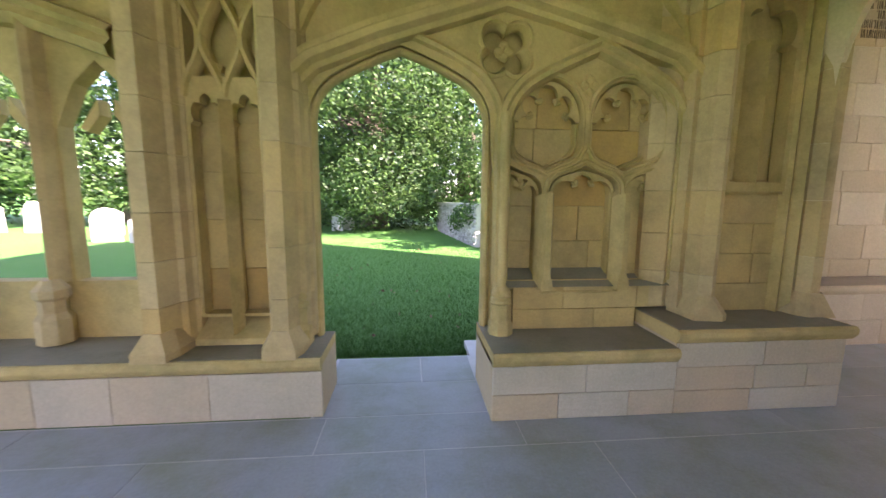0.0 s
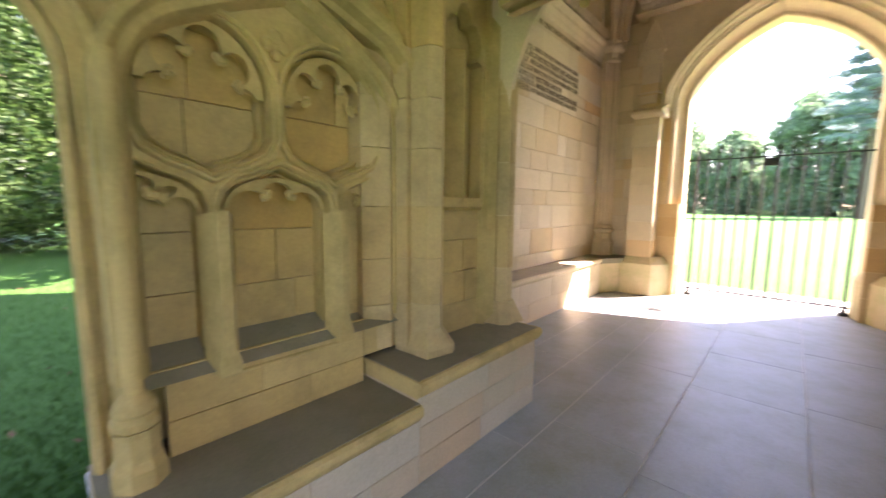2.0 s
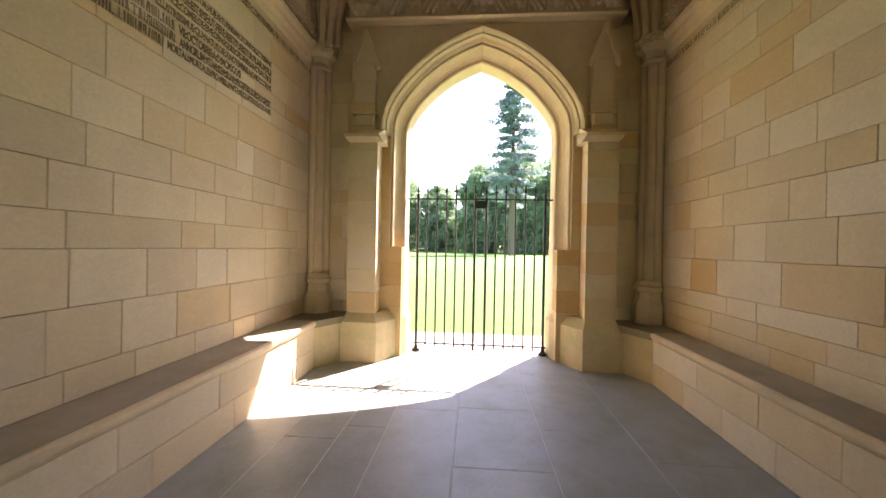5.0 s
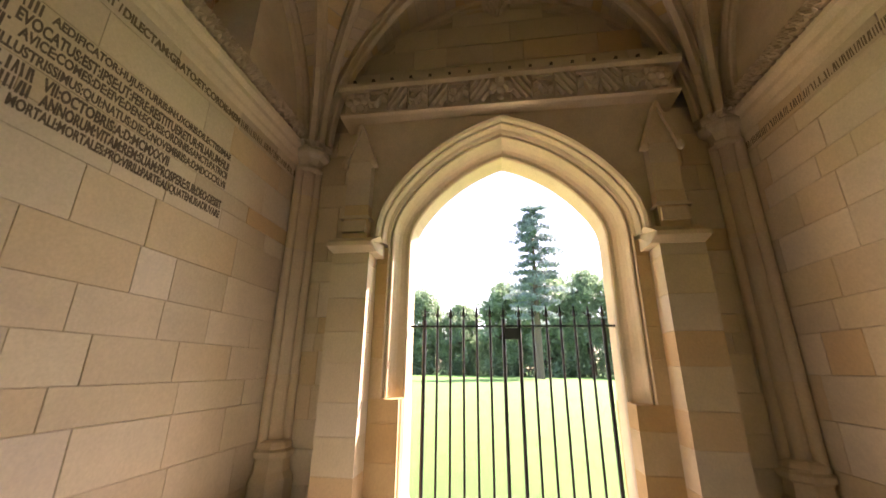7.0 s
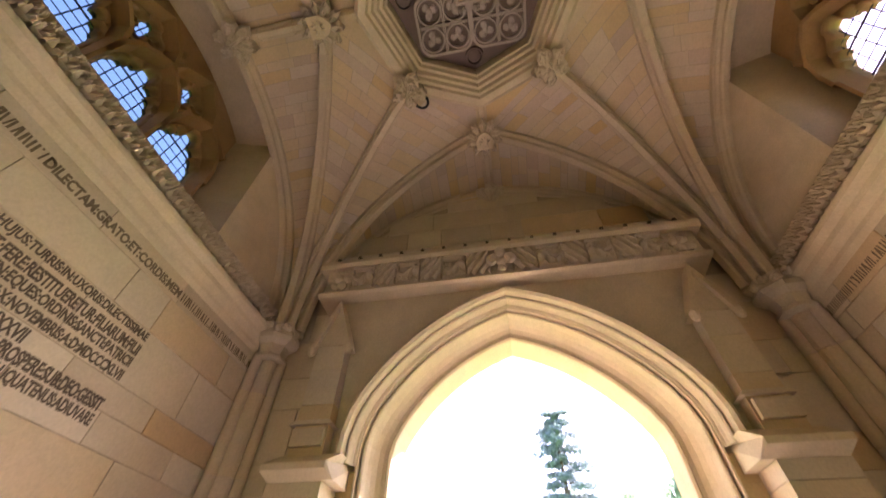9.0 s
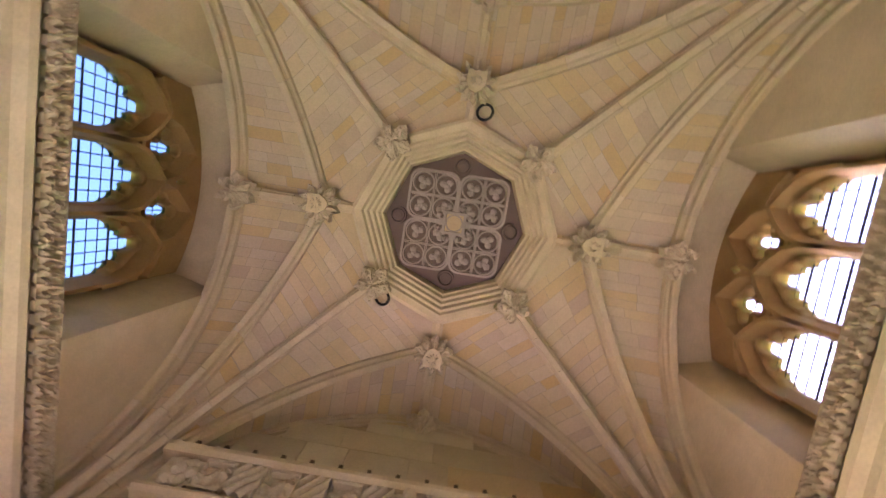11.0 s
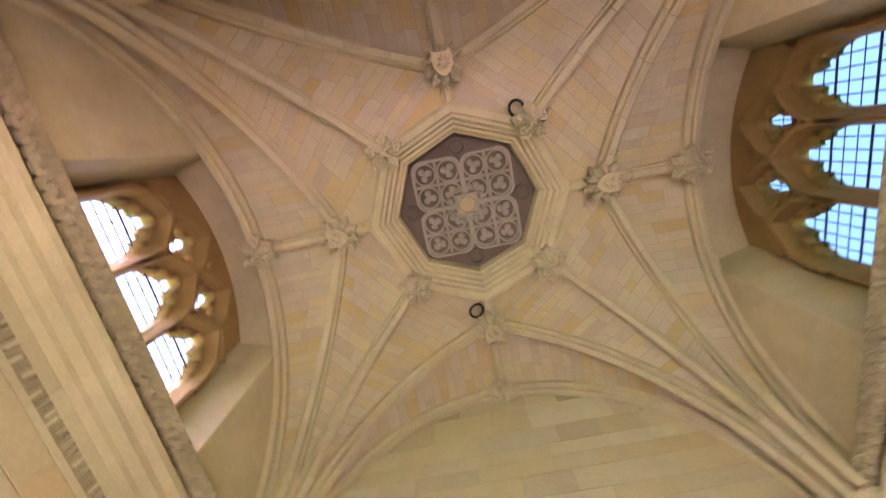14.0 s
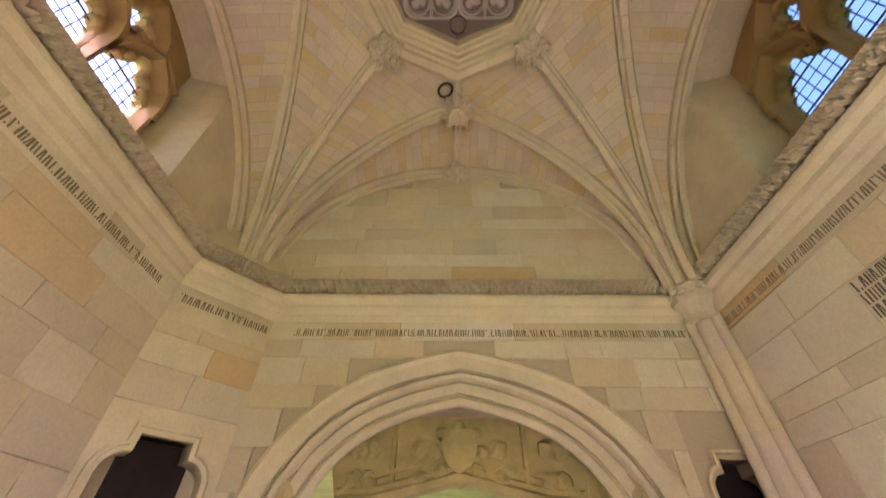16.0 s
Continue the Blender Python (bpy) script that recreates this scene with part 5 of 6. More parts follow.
for k in range(900):
    p = wa + way * rf.uniform(0, (wb - wa).length) + Vector((0, 0, rf.uniform(-0.1, 1.05)))
    bmesh.ops.create_icosphere(bm, subdivisions=1, radius=rf.uniform(0.04, 0.075), matrix=Matrix.Translation(p + nrm * 0.005) @ Matrix.Diagonal((1, 0.6, 0.8, 1)))
tagged(part("flint", bm, M_FLINT, fw), kind="stuff")
bm = bmesh.new()
c0, c1 = wa + Vector((0, 0, 1.1)), wb + Vector((0, 0, 1.1))
prism(bm, [c0 + nrm * 0.06, c1 + nrm * 0.06, c1 - nrm * 0.46, c0 - nrm * 0.46], (0, 0, 0.08))
part("coping", bm, M_GRAVE, fw)
bm = bmesh.new()
for k in range(10):
    leaves(bm, rf, wa + way * (0.2 + k * 0.22) + Vector((0, 0, 1.0 - 0.05 * k)) + nrm * 0.08, (0.35, 0.3, 0.4), 90, 0.06)
part("ivy", bm, M_LEAF, fw)
# gravestones
def gravestone(x, y, h, w, turn, top):
    e = thing("gravestone", "weathered pale grey gravestone standing in grass", "gravestone", "gravestones in the churchyard", at=(x, y, -0.06))
    e.rotation_euler = (rg.uniform(-0.05, 0.05), rg.uniform(-0.05, 0.05), turn)
    bm = bmesh.new()
    if top == "round":
        pts = [(-w / 2, 0, -0.1), (w / 2, 0, -0.1), (w / 2, 0, h - w / 2)] + [(w / 2 * math.cos(k * math.pi / 8), 0, h - w / 2 + w / 2 * math.sin(k * math.pi / 8)) for k in range(1, 8)] + [(-w / 2, 0, h - w / 2)]
    else:
        pts = [(-w / 2, 0, -0.1), (w / 2, 0, -0.1), (w / 2, 0, h * 0.85), (w * 0.3, 0, h * 0.9), (0, 0, h), (-w * 0.3, 0, h * 0.9), (-w / 2, 0, h * 0.85)]
    prism(bm, pts, (0, 0.12, 0))
    part("slab", bm, M_GRAVE, e)
rg = random.Random(6)
for x, y, h, w, top in ((-14.6, 11.4, 1.05, 0.8, "round"), (-19.6, 14.6, 1.2, 0.7, "round"), (-21.2, 14.8, 1.1, 0.8, "flat"), (-16.0, 13.6, 0.95, 0.6, "flat"), (-13.4, 11.0, 0.8, 0.5, "flat"), (-9.6, 12.9, 0.75, 0.55, "flat"), (-8.95, 13.6, 0.7, 0.5, "round"), (-10.6, 13.6, 0.8, 0.6, "flat"), (-8.3, 15.2, 0.7, 0.5, "flat"), (-11.8, 14.6, 0.8, 0.55, "round"), (-24.0, 17.0, 1.1, 0.8, "round"), (-7.9, 15.6, 0.6, 0.5, "round")):
    gravestone(x, y, h, w, rg.uniform(-0.25, 0.25), top)
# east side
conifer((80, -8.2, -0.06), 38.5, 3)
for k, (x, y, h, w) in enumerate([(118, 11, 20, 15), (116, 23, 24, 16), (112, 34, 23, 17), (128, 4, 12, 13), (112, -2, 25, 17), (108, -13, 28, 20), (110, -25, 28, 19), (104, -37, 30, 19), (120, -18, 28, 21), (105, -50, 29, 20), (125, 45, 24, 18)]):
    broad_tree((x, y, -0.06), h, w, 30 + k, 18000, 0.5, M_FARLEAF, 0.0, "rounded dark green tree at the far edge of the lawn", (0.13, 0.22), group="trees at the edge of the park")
# gravel strip outside the gate
bm = bmesh.new()
box(bm, 3.05, 3.75, -6, 6, -0.3, -0.03)
tagged(part("path", bm, M_PATH), "pale gravel strip outside the gate", "path", kind="structure")

# blades of grass and fallen leaves outside the doorway
LAWN = -0.06
rt = random.Random(44)
bm = bmesh.new()
for k in range(26000):
    y = 2.1 + 8.7 * rt.random() ** 1.6
    x = -5.3 + rt.uniform(-1.0, 1.0) * (1.2 + 0.45 * (y - 2)) - 0.05 * (y - 2)
    a, h = rt.uniform(0, math.tau), rt.uniform(0.02, 0.06)
    w = Vector((math.cos(a), math.sin(a), 0)) * 0.006
    p = Vector((x, y, LAWN - 0.003))
    bm.faces.new([bm.verts.new(q) for q in (p - w, p + w, p + Vector((rt.gauss(0, 0.02), rt.gauss(0, 0.02), h)))])
tagged(part("grass", bm, M_GRASS), "short mown green grass outside the doorway", "grass", kind="stuff")
bm = bmesh.new()
for k in range(90):
    y = 2.4 + 8 * rt.random()
    x = -5.3 + rt.uniform(-1.0, 1.0) * (1.0 + 0.45 * (y - 2))
    leaves(bm, rt, (x, y, LAWN + 0.035), (0.02, 0.02, 0.01), 1, 0.035)
tagged(part("fallen_leaves", bm, M_FALLEN), "scattered brown fallen leaves on the lawn", "leaves", kind="stuff")

# ---- vault bosses and crown ----
rb = random.Random(17)
def boss(at, r, shield=False, leaves_round=8):
    """A dome of curled leaves: an uneven lobed edge, folds between the leaves, drilled hollows."""
    bm = bmesh.new()
    na, nr = 72, 12
    o = Vector((rb.uniform(0, 50), rb.uniform(0, 50), 0))
    rows = []
    for i in range(nr + 1):
        f = i / nr
        row = []
        for k in range(na):
            a = k * math.tau / na
            wave = math.cos(leaves_round * a)
            edge = r * (1.0 + 0.17 * wave + 0.06 * math.cos(3 * leaves_round * a))
            x, y = edge * f * math.cos(a), edge * f * math.sin(a)
            h = 0.085 * (1 - f ** 3) + 0.045 * max(0.0, math.sin(f * math.pi * 2.6)) * (0.35 + 0.65 * (0.5 + 0.5 * wave)) - 0.03 * (wave < -0.55) * (f > 0.35)
            h += 0.03 * noise.noise(Vector((x * 38, y * 38, 0)) + o)
            row.append(bm.verts.new((at[0] + x, at[1] + y, at[2] + 0.03 - h * (r / 0.17)) if f < 1 else (at[0] + x * 0.9, at[1] + y * 0.9, at[2] + 0.08)))
        rows.append(row)
    for p, q in zip(rows[1:], rows[2:]):
        for k in range(na):
            bm.faces.new((p[k], p[(k + 1) % na], q[(k + 1) % na], q[k]))
    bm.faces.new(rows[1][::-1])
    bmesh.ops.delete(bm, geom=rows[0], context="VERTS")
    ob = part("boss", bm, M_CARVE, ceiling, "leafy carved stone boss")
    if shield:
        way = Vector((at[0], at[1], 0)).normalized()
        side = Vector((-way.y, way.x, 0))
        c = Vector((at[0], at[1], at[2] - 0.06))
        bm = bmesh.new()
        prism(bm, [c + side * u * r + way * v * r for u, v in ((-0.46, 0.5), (0, 0.44), (0.46, 0.5), (0.48, -0.1), (0.27, -0.46), (0, -0.6), (-0.27, -0.46), (-0.48, -0.1))], (0, 0, -0.04))
        part("shield", bm, M_DRESS, ob, "blank pale stone shield")
for k in range(4):
    c, s = round(math.cos(k * math.pi / 2)), round(math.sin(k * math.pi / 2))
    boss((CROWN * c, CROWN * s, 6.03), 0.195, True, 10)
    boss((2.19 * c if c > 0 else 2.24 * c, 2.24 * s, 6.01), 0.18, False, 6)
for sx in (1, -1):
    for sy in (1, -1):
        boss((0.72 * sx, 0.72 * sy, 6.0), 0.175, False, 5)

# two iron hanging rings by the bosses
for x, y in ((-1.14, -0.13), (0.87, 0.62)):
    e = thing("iron_ring", "small dark iron hanging ring fixed to the vault", "ring", "iron rings in the vault")
    bm = bmesh.new()
    tube(bm, [(x + 0.075 * math.cos(k * math.tau / 16), y + 0.075 * math.sin(k * math.tau / 16), 6.08 + 0.03 * math.sin(k * math.tau / 16)) for k in range(17)], 0.014, 8)
    part("ring", bm, M_IRON, e)
    bm = bmesh.new()
    tube(bm, [(x, y + 0.075, 6.10), (x, y + 0.075, 6.26)], 0.013, 6)
    part("staple", bm, M_IRON, e)

def ring_bar(bm, loop, z, w=0.012, d=0.03):
    """A raised bar on the underside of a flat plate, along a closed loop of (x, y)."""
    sweep(bm, loop, [(-w, 0.004), (-w * 0.7, -d), (w * 0.7, -d), (w, 0.004)], lambda u, v, h: (u, v, z + h), True)

def rounded(cx, cy, h, r, n=5):
    out = []
    for q, (sx, sy) in enumerate(((1, 1), (-1, 1), (-1, -1), (1, -1))):
        for k in range(n + 1):
            a = q * math.pi / 2 + k / n * math.pi / 2
            out.append((cx + sx * (h - r) + r * math.cos(a), cy + sy * (h - r) + r * math.sin(a)))
    return out

def circle(cx, cy, r, n=20):
    return [(cx + r * math.cos(k * math.tau / n), cy + r * math.sin(k * math.tau / n)) for k in range(n)]

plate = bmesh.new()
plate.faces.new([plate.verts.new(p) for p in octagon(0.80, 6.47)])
plate = part("crown_plate", plate, M_RECESS, ceiling, "carved openwork crown plate with a darkened ground")
PZ = 6.465
for sx in (1, -1):
    for sy in (1, -1):
        bm = bmesh.new()
        cx, cy = 0.272 * sx, 0.272 * sy
        ring_bar(bm, rounded(cx, cy, 0.262, 0.11), PZ, 0.018, 0.085)
        for dx in (1, -1):
            for dy in (1, -1):
                px, py = cx + 0.128 * dx, cy + 0.128 * dy
                ring_bar(bm, circle(px, py, 0.115), PZ, 0.011, 0.06)
                for q in range(3):
                    t = math.atan2(dy, dx) + q * math.tau / 3
                    blob(bm, (px + 0.045 * math.cos(t), py + 0.045 * math.sin(t), PZ), 0.040, rb, (1, 1, 0.6), 0.25)
                blob(bm, (px, py, PZ - 0.005), 0.035, rb, (1, 1, 0.6), 0.3)
        ring_bar(bm, [(cx - 0.008, cy - 0.26), (cx + 0.008, cy - 0.26), (cx + 0.008, cy + 0.26), (cx - 0.008, cy + 0.26)], PZ, 0.008, 0.075)
        ring_bar(bm, [(cx - 0.26, cy - 0.008), (cx + 0.26, cy - 0.008), (cx + 0.26, cy + 0.008), (cx - 0.26, cy + 0.008)], PZ, 0.008, 0.07)
        part("tracery", bm, M_PLATE, plate)
for c, s in ((1, 0), (-1, 0), (0, 1), (0, -1)):
    bm = bmesh.new()
    ring_bar(bm, circle(0.63 * c, 0.63 * s, 0.085), PZ, 0.012, 0.05)
    lathe(bm, (0.63 * c, 0.63 * s, PZ), [(0.07, 0.0), (0.065, -0.02), (0.03, -0.03)], 16)
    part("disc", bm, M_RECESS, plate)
bm = bmesh.new()
ring_bar(bm, [(-0.11, -0.11), (0.11, -0.11), (0.11, 0.11), (-0.11, 0.11)], PZ, 0.02, 0.13)
ring_bar(bm, circle(0, 0, 0.09), PZ, 0.01, 0.12)
for k in range(8):
    a = k * math.tau / 8 + 0.39
    blob(bm, (0.19 * math.cos(a), 0.19 * math.sin(a), PZ - 0.06), 0.036, rb, (1, 1, 1.6), 0.5)
part("centre_boss", bm, M_PLATE, plate)
bm = bmesh.new()
box(bm, -0.10, 0.10, -0.10, 0.10, PZ - 0.09, PZ)
box(bm, -0.055, -0.006, -0.05, 0.05, PZ - 0.11, PZ - 0.088)
box(bm, 0.006, 0.055, -0.05, 0.05, PZ - 0.11, PZ - 0.088)
part("centre_tablet", bm, M_WEB, plate, "pale carved stone tablet")

# ---- high windows ----
def high_window(name, P):
    e = tagged(new(name), "three-light traceried stone window with leaded panes", "window", kind="structure")
    top = [(0.92 - 1.84 * k / 16, rib_height(1.04 - 2.08 * k / 16) + 0.04) for k in range(17)]
    outline = [(0.92, 4.60)] + top + [(-0.92, 4.60)]
    def pointed(c):
        lobes = [(radians(g), dist, q) for g, dist, q in ((8, 0.175, 0.06), (33, 0.175, 0.052), (62, 0.215, 0.05), (90, 0.315, 0.055), (118, 0.215, 0.05), (147, 0.175, 0.052), (172, 0.175, 0.06), (90, 0.0, 0.165), (90, 0.14, 0.11), (90, 0.22, 0.07))]
        return [(c + 0.235, 4.66), (c + 0.235, 5.06)] + [lobed(c, 5.08, lobes, math.pi * k / 72) for k in range(73)] + [(c - 0.235, 5.06), (c - 0.235, 4.66)]
    lights = [pointed(c) for c in (-0.58, 0, 0.58)]
    eyes = [[lobed(c, 5.66, [(k * math.pi / 2, 0.115, 0.05) for k in range(4)] + [(0, 0, 0.085)], 0.01 + k * math.tau / 64) for k in range(64)] for c in (-0.29, 0.29)]
    small = [[(c - 0.04, z), (c, z - 0.065), (c + 0.04, z), (c, z + 0.08)] for c, z in ((-0.80, 5.58), (0.80, 5.58), (0, 5.92), (-0.29, 5.43), (0.29, 5.43))]
    bm = bmesh.new()
    holed_plate(bm, [outline] + lights + eyes + small, lambda u, z, d: P(u, z, 0.44 + d), 0.10)
    part("tracery", bm, M_TRACERY, e, "ochre stone tracery, its colour darkened for backlit shade")
    bm = bmesh.new()
    for loop in lights + eyes:
        sweep(bm, loop, [(-0.03, 0.0), (-0.022, -0.03), (-0.005, -0.02), (0.006, 0.0), (0.008, 0.05)], lambda u, z, d: P(u, z, 0.44 + d), True)
    PW0 = lambda u, z, d: P(u, z, 0.44 + d)
    BAR = [(-0.05, 0.0), (-0.042, -0.045), (-0.018, -0.13), (0.018, -0.13), (0.042, -0.045), (0.05, 0.0)]
    for c in (-0.58, 0.0, 0.58):
        sweep(bm, [(c - 0.29, 5.0), (c - 0.285, 5.18), (c - 0.24, 5.34), (c - 0.13, 5.46), (c, 5.56), (c + 0.13, 5.46), (c + 0.24, 5.34), (c + 0.285, 5.18), (c + 0.29, 5.0)], BAR, PW0)
    for c in (-0.29, 0.29):
        sweep(bm, [(c - 0.29, 5.56), (c - 0.24, 5.72), (c - 0.12, 5.84), (c, 5.96), (c + 0.12, 5.84), (c + 0.24, 5.72), (c + 0.29, 5.56)], BAR, PW0)
    for c in (-0.87, 0.87):
        k = 1 if c < 0 else -1
        sweep(bm, [(c, 5.44), (c + 0.12 * k, 5.54), (c + 0.27 * k, 5.60)][::k], BAR, PW0)
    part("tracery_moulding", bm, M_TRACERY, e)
    for c in (-0.86, -0.29, 0.29, 0.86):
        bm = bmesh.new()
        prism(bm, [P(c - 0.05, 4.60, 0.44), P(c - 0.014, 4.60, 0.33), P(c + 0.014, 4.60, 0.33), P(c + 0.05, 4.60, 0.44)], (0, 0, 0.60))
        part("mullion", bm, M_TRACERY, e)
    thin = Vector(P(0, 0, 0.004)) - Vector(P(0, 0, 0))
    for c in (-0.58, 0, 0.58):
        bm = bmesh.new()
        prism(bm, [P(c - 0.245, 4.62, 0.505), P(c + 0.245, 4.62, 0.505), P(c + 0.245, 5.41, 0.505), P(c - 0.245, 5.41, 0.505)], thin)
        pane = part("pane", bm, M_GLASS if name == "window_2" else M_GLASS_PALE, e)
        pane.visible_shadow = name == "window_3"
        bm = bmesh.new()
        for k in range(1, 5):
            u = c - 0.235 + 0.47 * k / 5
            tube(bm, [P(u, 4.64, 0.498), P(u, 5.39, 0.498)], 0.0055, 4)
        for k in range(1, 8):
            z = 4.66 + k * 0.094
            tube(bm, [P(c - 0.235, z, 0.498), P(c + 0.235, z, 0.498)], 0.011 if k in (3, 6) else 0.0055, 4)
        part("lead_cames", bm, M_LEAD, pane)
    for c in (-0.29, 0.29):
        bm = bmesh.new()
        prism(bm, [P(c - 0.175, 5.495, 0.505), P(c + 0.175, 5.495, 0.505), P(c + 0.175, 5.845, 0.505), P(c - 0.175, 5.845, 0.505)], thin)
        pane = part("pane", bm, M_GLASS if name == "window_2" else M_GLASS_PALE, e)
        pane.visible_shadow = name == "window_3"
        bm = bmesh.new()
        tube(bm, [P(c - 0.12, 5.66, 0.498), P(c + 0.12, 5.66, 0.498)], 0.005, 4)
        tube(bm, [P(c, 5.54, 0.498), P(c, 5.78, 0.498)], 0.005, 4)
        part("lead_cames", bm, M_LEAD, pane)
high_window("window_2", PN)
high_window("window_3", PS)

# ---- carved panel seen through the entrance arch ----
e = tagged(new("arch_panel"), "carved limestone panel with a shield over the inner arch", "carving", kind="structure")
PT = lambda u, z, d: (-2.80 - d, u, z)
bm = bmesh.new()
low = [(-1.0, 2.44), (-0.72, 2.45), (-0.45, 2.51), (0, 2.62), (0.45, 2.51), (0.72, 2.45), (1.0, 2.44)]
holed_plate(bm, [low + [(1.08, 2.75), (1.6, 3.0), (1.6, 3.3), (-1.6, 3.3), (-1.6, 3.0), (-1.08, 2.75)]], PT, 0.12)
part("backing", bm, M_OLD, e)
bm = bmesh.new()
sweep(bm, low, [(-0.02, 0.05), (0.0, -0.04), (0.05, -0.06), (0.08, -0.02), (0.11, -0.04), (0.13, 0.0)], PT)
sweep(bm, [(-1.0, 2.52), (-0.8, 2.62), (-0.35, 2.74), (-0.2, 2.66), (0, 2.58), (0.2, 2.66), (0.35, 2.74), (0.8, 2.62), (1.0, 2.52)], [(-0.02, 0.0), (-0.015, -0.04), (0.015, -0.04), (0.02, 0.0)], PT)
for x in (-0.56, 0.56):
    sweep(bm, [(x, 2.35), (x, 3.2)], [(-0.025, 0.0), (-0.015, -0.03), (0.015, -0.03), (0.025, 0.0)], PT)
part("moulding", bm, M_OLD, e)
bm = bmesh.new()
prism(bm, [PT(u, z + 2.84, -0.05) for u, z in ((-0.13, 0.16), (0.13, 0.16), (0.15, 0.0), (0.10, -0.12), (0, -0.18), (-0.10, -0.12), (-0.15, 0.0))], (0.04, 0, 0))
part("shield", bm, M_OLD, e, "carved stone shield")
bm = bmesh.new()
for a in range(8):
    t = a * math.tau / 8
    blob(bm, PT(0.2 * math.cos(t), 2.84 + 0.2 * math.sin(t), -0.01), 0.06, rb, (0.6, 1, 1), 0.35)
for u in (-0.85, -0.75, -0.33, 0.33, 0.75, 0.85):
    for z in (2.62, 2.86):
        blob(bm, PT(u, z, -0.01), 0.08, rb, (0.5, 1, 1), 0.4)
part("leaf_carving", bm, M_OLD, e)
e.location.z = 0.08

# ---- inscription ----
LINES = [("AEDIFICATOR:HUJUS:TURRIS:IN:UXORIS:DILECTISSIMAE", -0.306, 1.03), ("EVOCATUS:EST:IPSE:UT:FERE:RESTITUERETUR:FILIARUM:FILII", -0.43, 1.03), ("AVICE:COMES:DE:EIVE:DEN:EQUES:ORDINIS:SANCTI:PATRICII", -0.40, 1.03),
         ("ILLUSTRISSIMUS:QUI:NATUS:DIE:X:NOVEMBRIS:A:D:MDCCCXLVII", -0.46, 1.03), ("VII:OCTOBRIS:A:D:MCMXXVII", -0.25, 0.498), ("ANNORUM:VITAM:REM:SUAM:PROSPERE:SUB:DEO:GESSIT", -0.24, 1.03), ("MORTALI:MORTALES:PRO:VIRILI:PARTE:ALIQUATENUS:ADIUVARE", -0.35, 1.03)]


def lettering(words, x0, x1, z0, z1, name, mat, parent, y=2.2735):
    """Cut capitals, squeezed to a given length and height on the north wall."""
    cu = bpy.data.curves.new("words", "FONT")
    cu.body, cu.size, cu.extrude, cu.offset, cu.resolution_u = words, 0.1, 0.004, 0.0036, 4
    tmp = bpy.data.objects.new("words", cu)
    scene.collection.objects.link(tmp)
    bpy.context.view_layer.update()
    me = bpy.data.meshes.new_from_object(tmp)
    bpy.data.objects.remove(tmp)
    lo = [min(v.co[k] for v in me.vertices) for k in (0, 1)]
    hi = [max(v.co[k] for v in me.vertices) for k in (0, 1)]
    for v in me.vertices:
        v.co = Vector((x0 + (v.co.x - lo[0]) / (hi[0] - lo[0]) * (x1 - x0), y - v.co.z * 0.3, z0 + (v.co.y - lo[1]) / (hi[1] - lo[1]) * (z1 - z0)))
    me.materials.clear()
    me.materials.append(mat)
    ob = tagged(new(name, me), kind="stuff")
    ob.parent = parent


def strokes(bm, place, u0, u1, z0, z1, rnd):
    """Upright bars for letters that are too worn or far to read."""
    u = u0
    while u < u1 - 0.02:
        w = rnd.choice((0.009, 0.010, 0.012, 0.013))
        a, b = (z0, z1) if rnd.random() > 0.15 else rnd.choice(((z0, z0 + (z1 - z0) * 0.2), (z1 - (z1 - z0) * 0.2, z1)))
        lean = rnd.choice((0, 0, 0, 0.008, -0.008))
        vs = [bm.verts.new(place(x, z)) for x, z in ((u, a), (u + w, a), (u + w + lean, b), (u + lean, b))]
        bm.faces.new(vs)
        u += w + rnd.choice((0.007, 0.009, 0.011))


text = thing("inscription", "carved dark Latin inscription cut into the ashlar wall", "inscription")
rl = random.Random(12)
worn = bmesh.new()
for i, (words, x0, x1) in enumerate(LINES):
    z1 = 3.425 - i * 0.0848
    lettering(words, x0, x1, z1 - 0.073, z1, "text_line", M_CUT, text)
    strokes(worn, lambda x, z: (x, 2.2725, z), -1.03 if i != 4 else -0.9, x0 - 0.02, z1 - 0.073, z1, rl)
tagged(part("worn_letters", worn, M_CUT, text), kind="stuff")
# a band of cut letters too worn to read, round three sides
band = thing("letter_band", "narrow band of worn cut lettering under the cornice", "inscription")
lettering("DILECTAM:GRATO:ET:CORDIS:MEM", -0.03, 1.05, 3.735, 3.805, "text_line", M_FAINT, band)
for (ax, ay), (bx, by) in seg:
    a, b = Vector((ax, ay, 0)), Vector((bx, by, 0))
    way = (b - a).normalized()
    out = Vector((-way.y, way.x, 0))
    L = (b - a).length
    edge = 0.2 if L > 1 else 0.05
    spans = [(edge, L - edge)] if not (ay > 2 and by > 2) else [(edge, 1.24), (2.35, L - edge)]
    bm = bmesh.new()
    for u0, u1 in spans:
        strokes(bm, lambda u, z: a + way * u + out * 0.0268 + Vector((0, 0, z)), u0, u1, 3.735, 3.805, rl)
    tagged(part("worn_letters", bm, M_FAINT, band), kind="stuff")

# ---- ashlar facing ----
def half_width(line, z):
    best = 0.0
    for (u0, z0), (u1, z1) in zip(line, line[1:]):
        if min(z0, z1) <= z <= max(z0, z1) and abs(z1 - z0) > 1e-6:
            best = max(best, abs(u0 + (u1 - u0) * (z - z0) / (z1 - z0)))
    return best
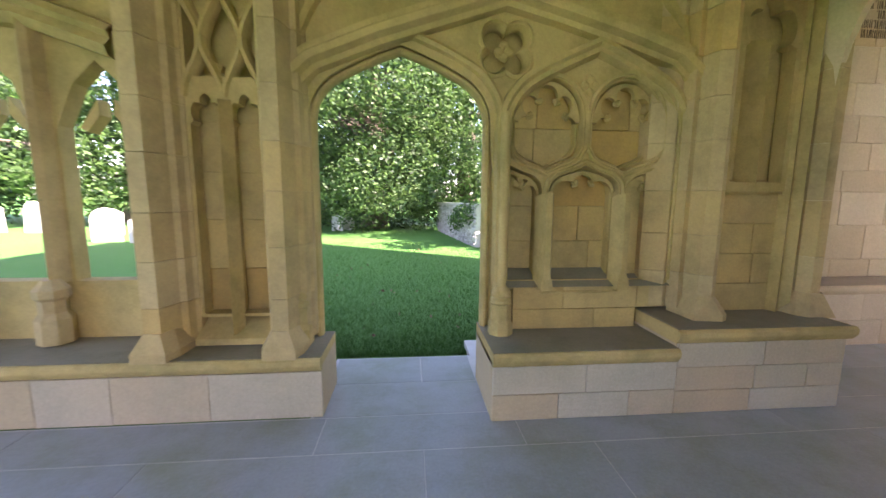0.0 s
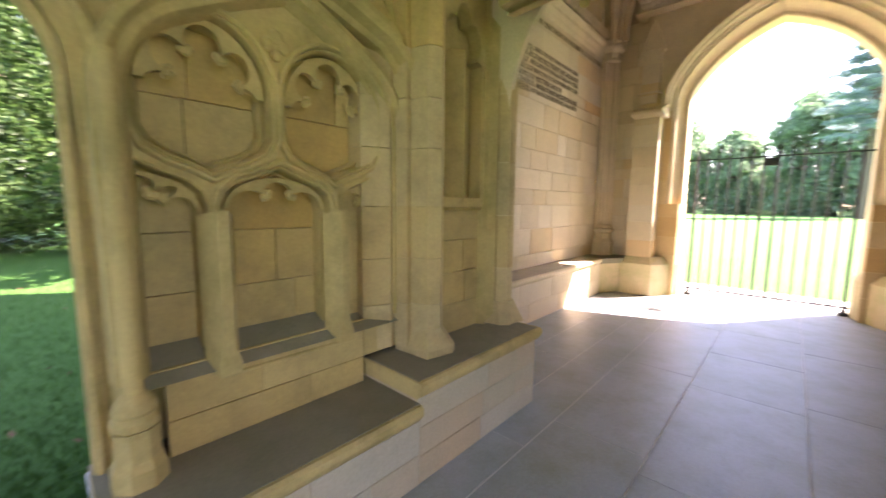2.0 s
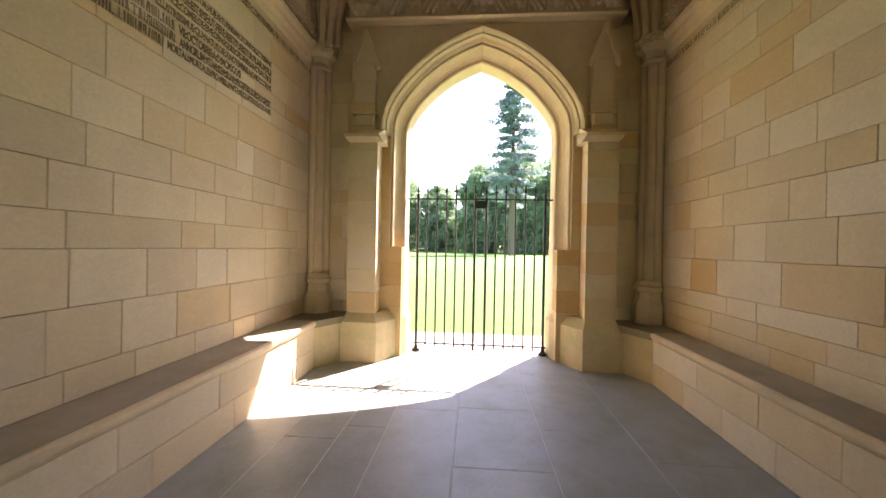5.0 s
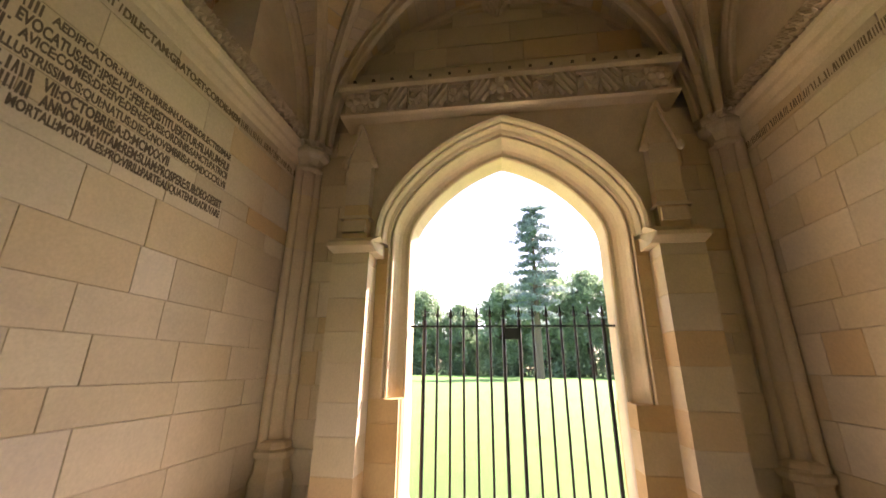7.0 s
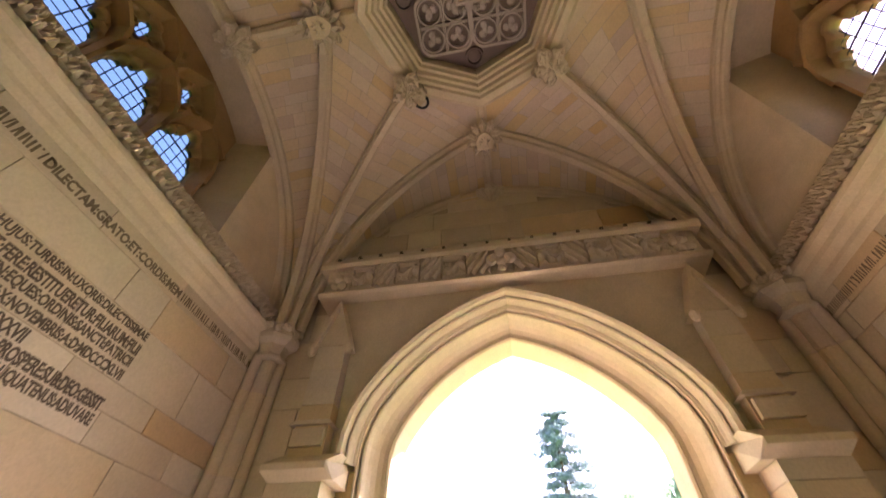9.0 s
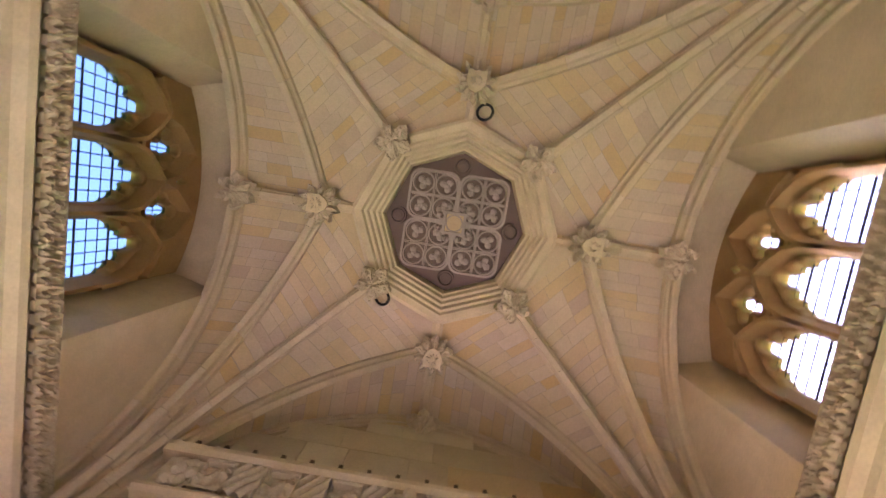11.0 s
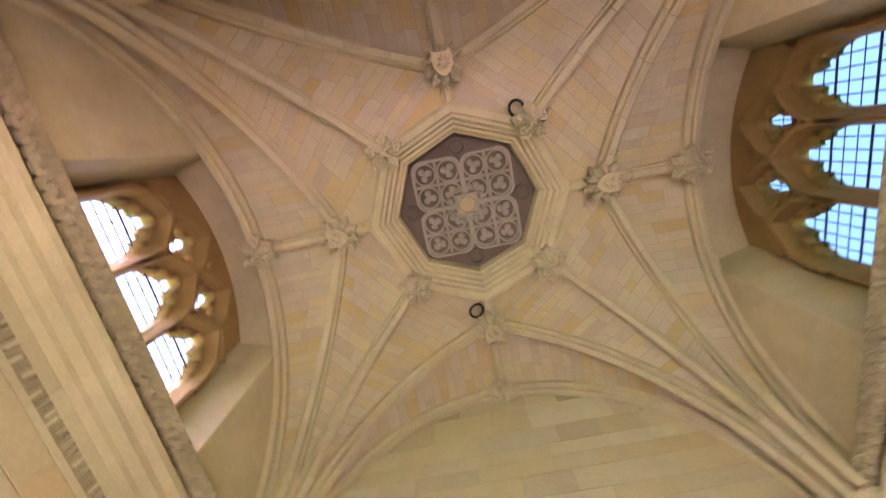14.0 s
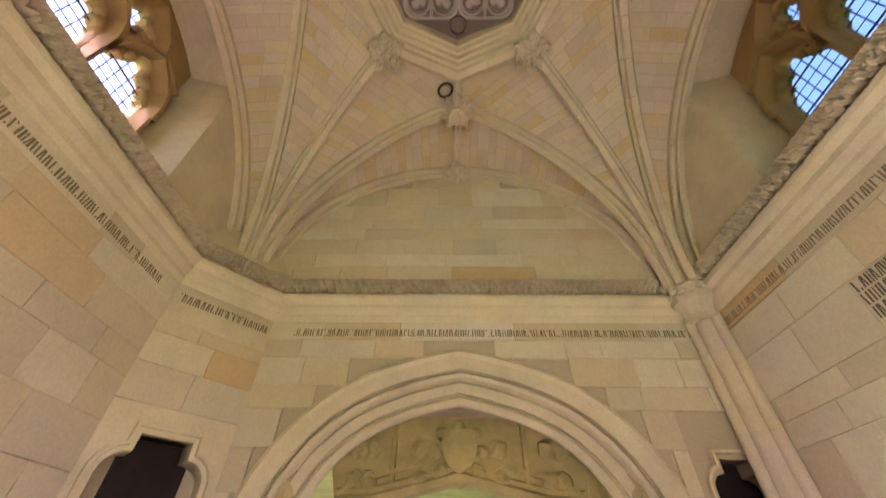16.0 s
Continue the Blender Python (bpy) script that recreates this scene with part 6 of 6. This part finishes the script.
def rows_of(z0, z1, h, seed):
    r = random.Random(seed)
    out, z = [], z0
    while z1 - z > h * 1.5:
        k = h * r.uniform(0.55, 1.4)
        out.append(k)
        z += k
    return out + [z1 - z]
courses(wall_north, pose(0, W, 0), -W, W, rows_of(0.578, 3.70, 0.27, 1), 0.578, M_ASHLAR, lo=0.25, hi=0.85, seed=61)
courses(wall_north, pose(0, W, 0), -W, W, [0.18], 3.70, M_ASHLAR, lo=0.5, hi=1.0, seed=62)
R = rows_of(0.0, 3.70, 0.27, 2)
courses(wall_south, pose(0, -W, 0, 0, 0, 180), -W, -CB.x, R + [0.18], 0.0, M_ASHLAR, lo=0.25, hi=0.85, seed=63)
hoodw = offset(WEST, 0.41)
def free_west(z0, z1):
    k = half_width(hoodw, z0) if z0 < 3.58 else 0.0
    left = [(CA.y, -k)] if k else [(CA.y, 2.2)]
    if k:
        if z0 < 2.85:
            right = [(k, 1.66)] if k < 1.6 else []
            right += [(2.26, 2.3)]
        else:
            right = [(k, 2.3)]
        return left + right
    return left
courses(wall_west, pose(-W, 0, 0, 0, 0, 90), -W, W, R + [0.18], 0.0, M_ASHLAR, free_west, lo=0.25, hi=0.7, seed=64)
hoode = offset(GATE, 0.29)
def free_east(z0, z1):
    k = half_width(hoode, z0) if z0 < 4.3 else 0.0
    return [(-2.28, -k), (k, 2.28)] if k else [(-2.28, 2.28)]
courses(wall_east, pose(WE, 0, 0, 0, 0, -90), -W, W, rows_of(0.5, 4.4, 0.29, 3), 0.5, M_ASHLAR, free_east, lo=0.3, hi=0.6, seed=65)
def free_lunette(z0, z1):
    k = min(1, max(0, (z1 - 0.06 - SPRING) / (6.17 - SPRING)))
    u = SX * math.sqrt(1 - k * k)
    return [(-u, u)] if u > 0.15 else []
courses(wall_west_upper, pose(-W, 0, 0, 0, 0, 90), -W, W, rows_of(4.36, 6.16, 0.25, 4), 4.36, M_ASHLAR, free_lunette, lo=0.35, hi=0.9, seed=66)
courses(wall_east_upper, pose(WE, 0, 0, 0, 0, -90), -W, W, rows_of(4.95, 6.16, 0.25, 5), 4.95, M_ASHLAR, free_lunette, lo=0.35, hi=0.9, seed=67)
def free_corner(z0, z1):
    return [(0.01, CL / 2 - 0.37), (CL / 2 + 0.37, CL - 0.01)] if z0 < 2.8 else [(0.01, CL - 0.01)]
cbase = Matrix.Translation(CA) @ Matrix(((cway.x, cout.x, 0, 0), (cway.y, cout.y, 0, 0), (0, 0, 1, 0), (0, 0, 0, 1)))
courses(wall_corner, cbase, 0, CL, [0.3] * 9 + [0.27, 0.26, 0.23, 0.12], 0.0, M_ASHLAR, free_corner, lo=0.25, hi=0.55, seed=68)

# ---- flagstones ----
def flags(x0, x1, y_edges, seed):
    r = random.Random(seed)
    for y0, y1 in zip(y_edges, y_edges[1:]):
        x = x0 - r.uniform(0, 0.6)
        while x < x1 - 0.02:
            w = r.choice((0.95, 1.15, 1.4, 1.65))
            a, b = max(x, x0), min(x + w, x1)
            if b - a > 0.08:
                ob = new("flagstone", stone_mesh(b - a - 0.004, y1 - y0 - 0.003, 0.02, M_FLAG, 0.002))
                ob.parent = floor
                ob.matrix_local = pose((a + b) / 2, (y0 + y1) / 2, -0.021 + r.uniform(-0.0008, 0.0008), -90, 0, 0)
            x += w
flags(-9.2, 2.66, [-3.4, -2.7, -1.95, -1.21, -0.50, 0.18, 0.74, 1.08], 71)
flags(-2.6, 2.66, [1.08, 1.5, 1.95], 72)
flags(-5.80, -4.72, [1.08, 1.5, 1.94], 73)
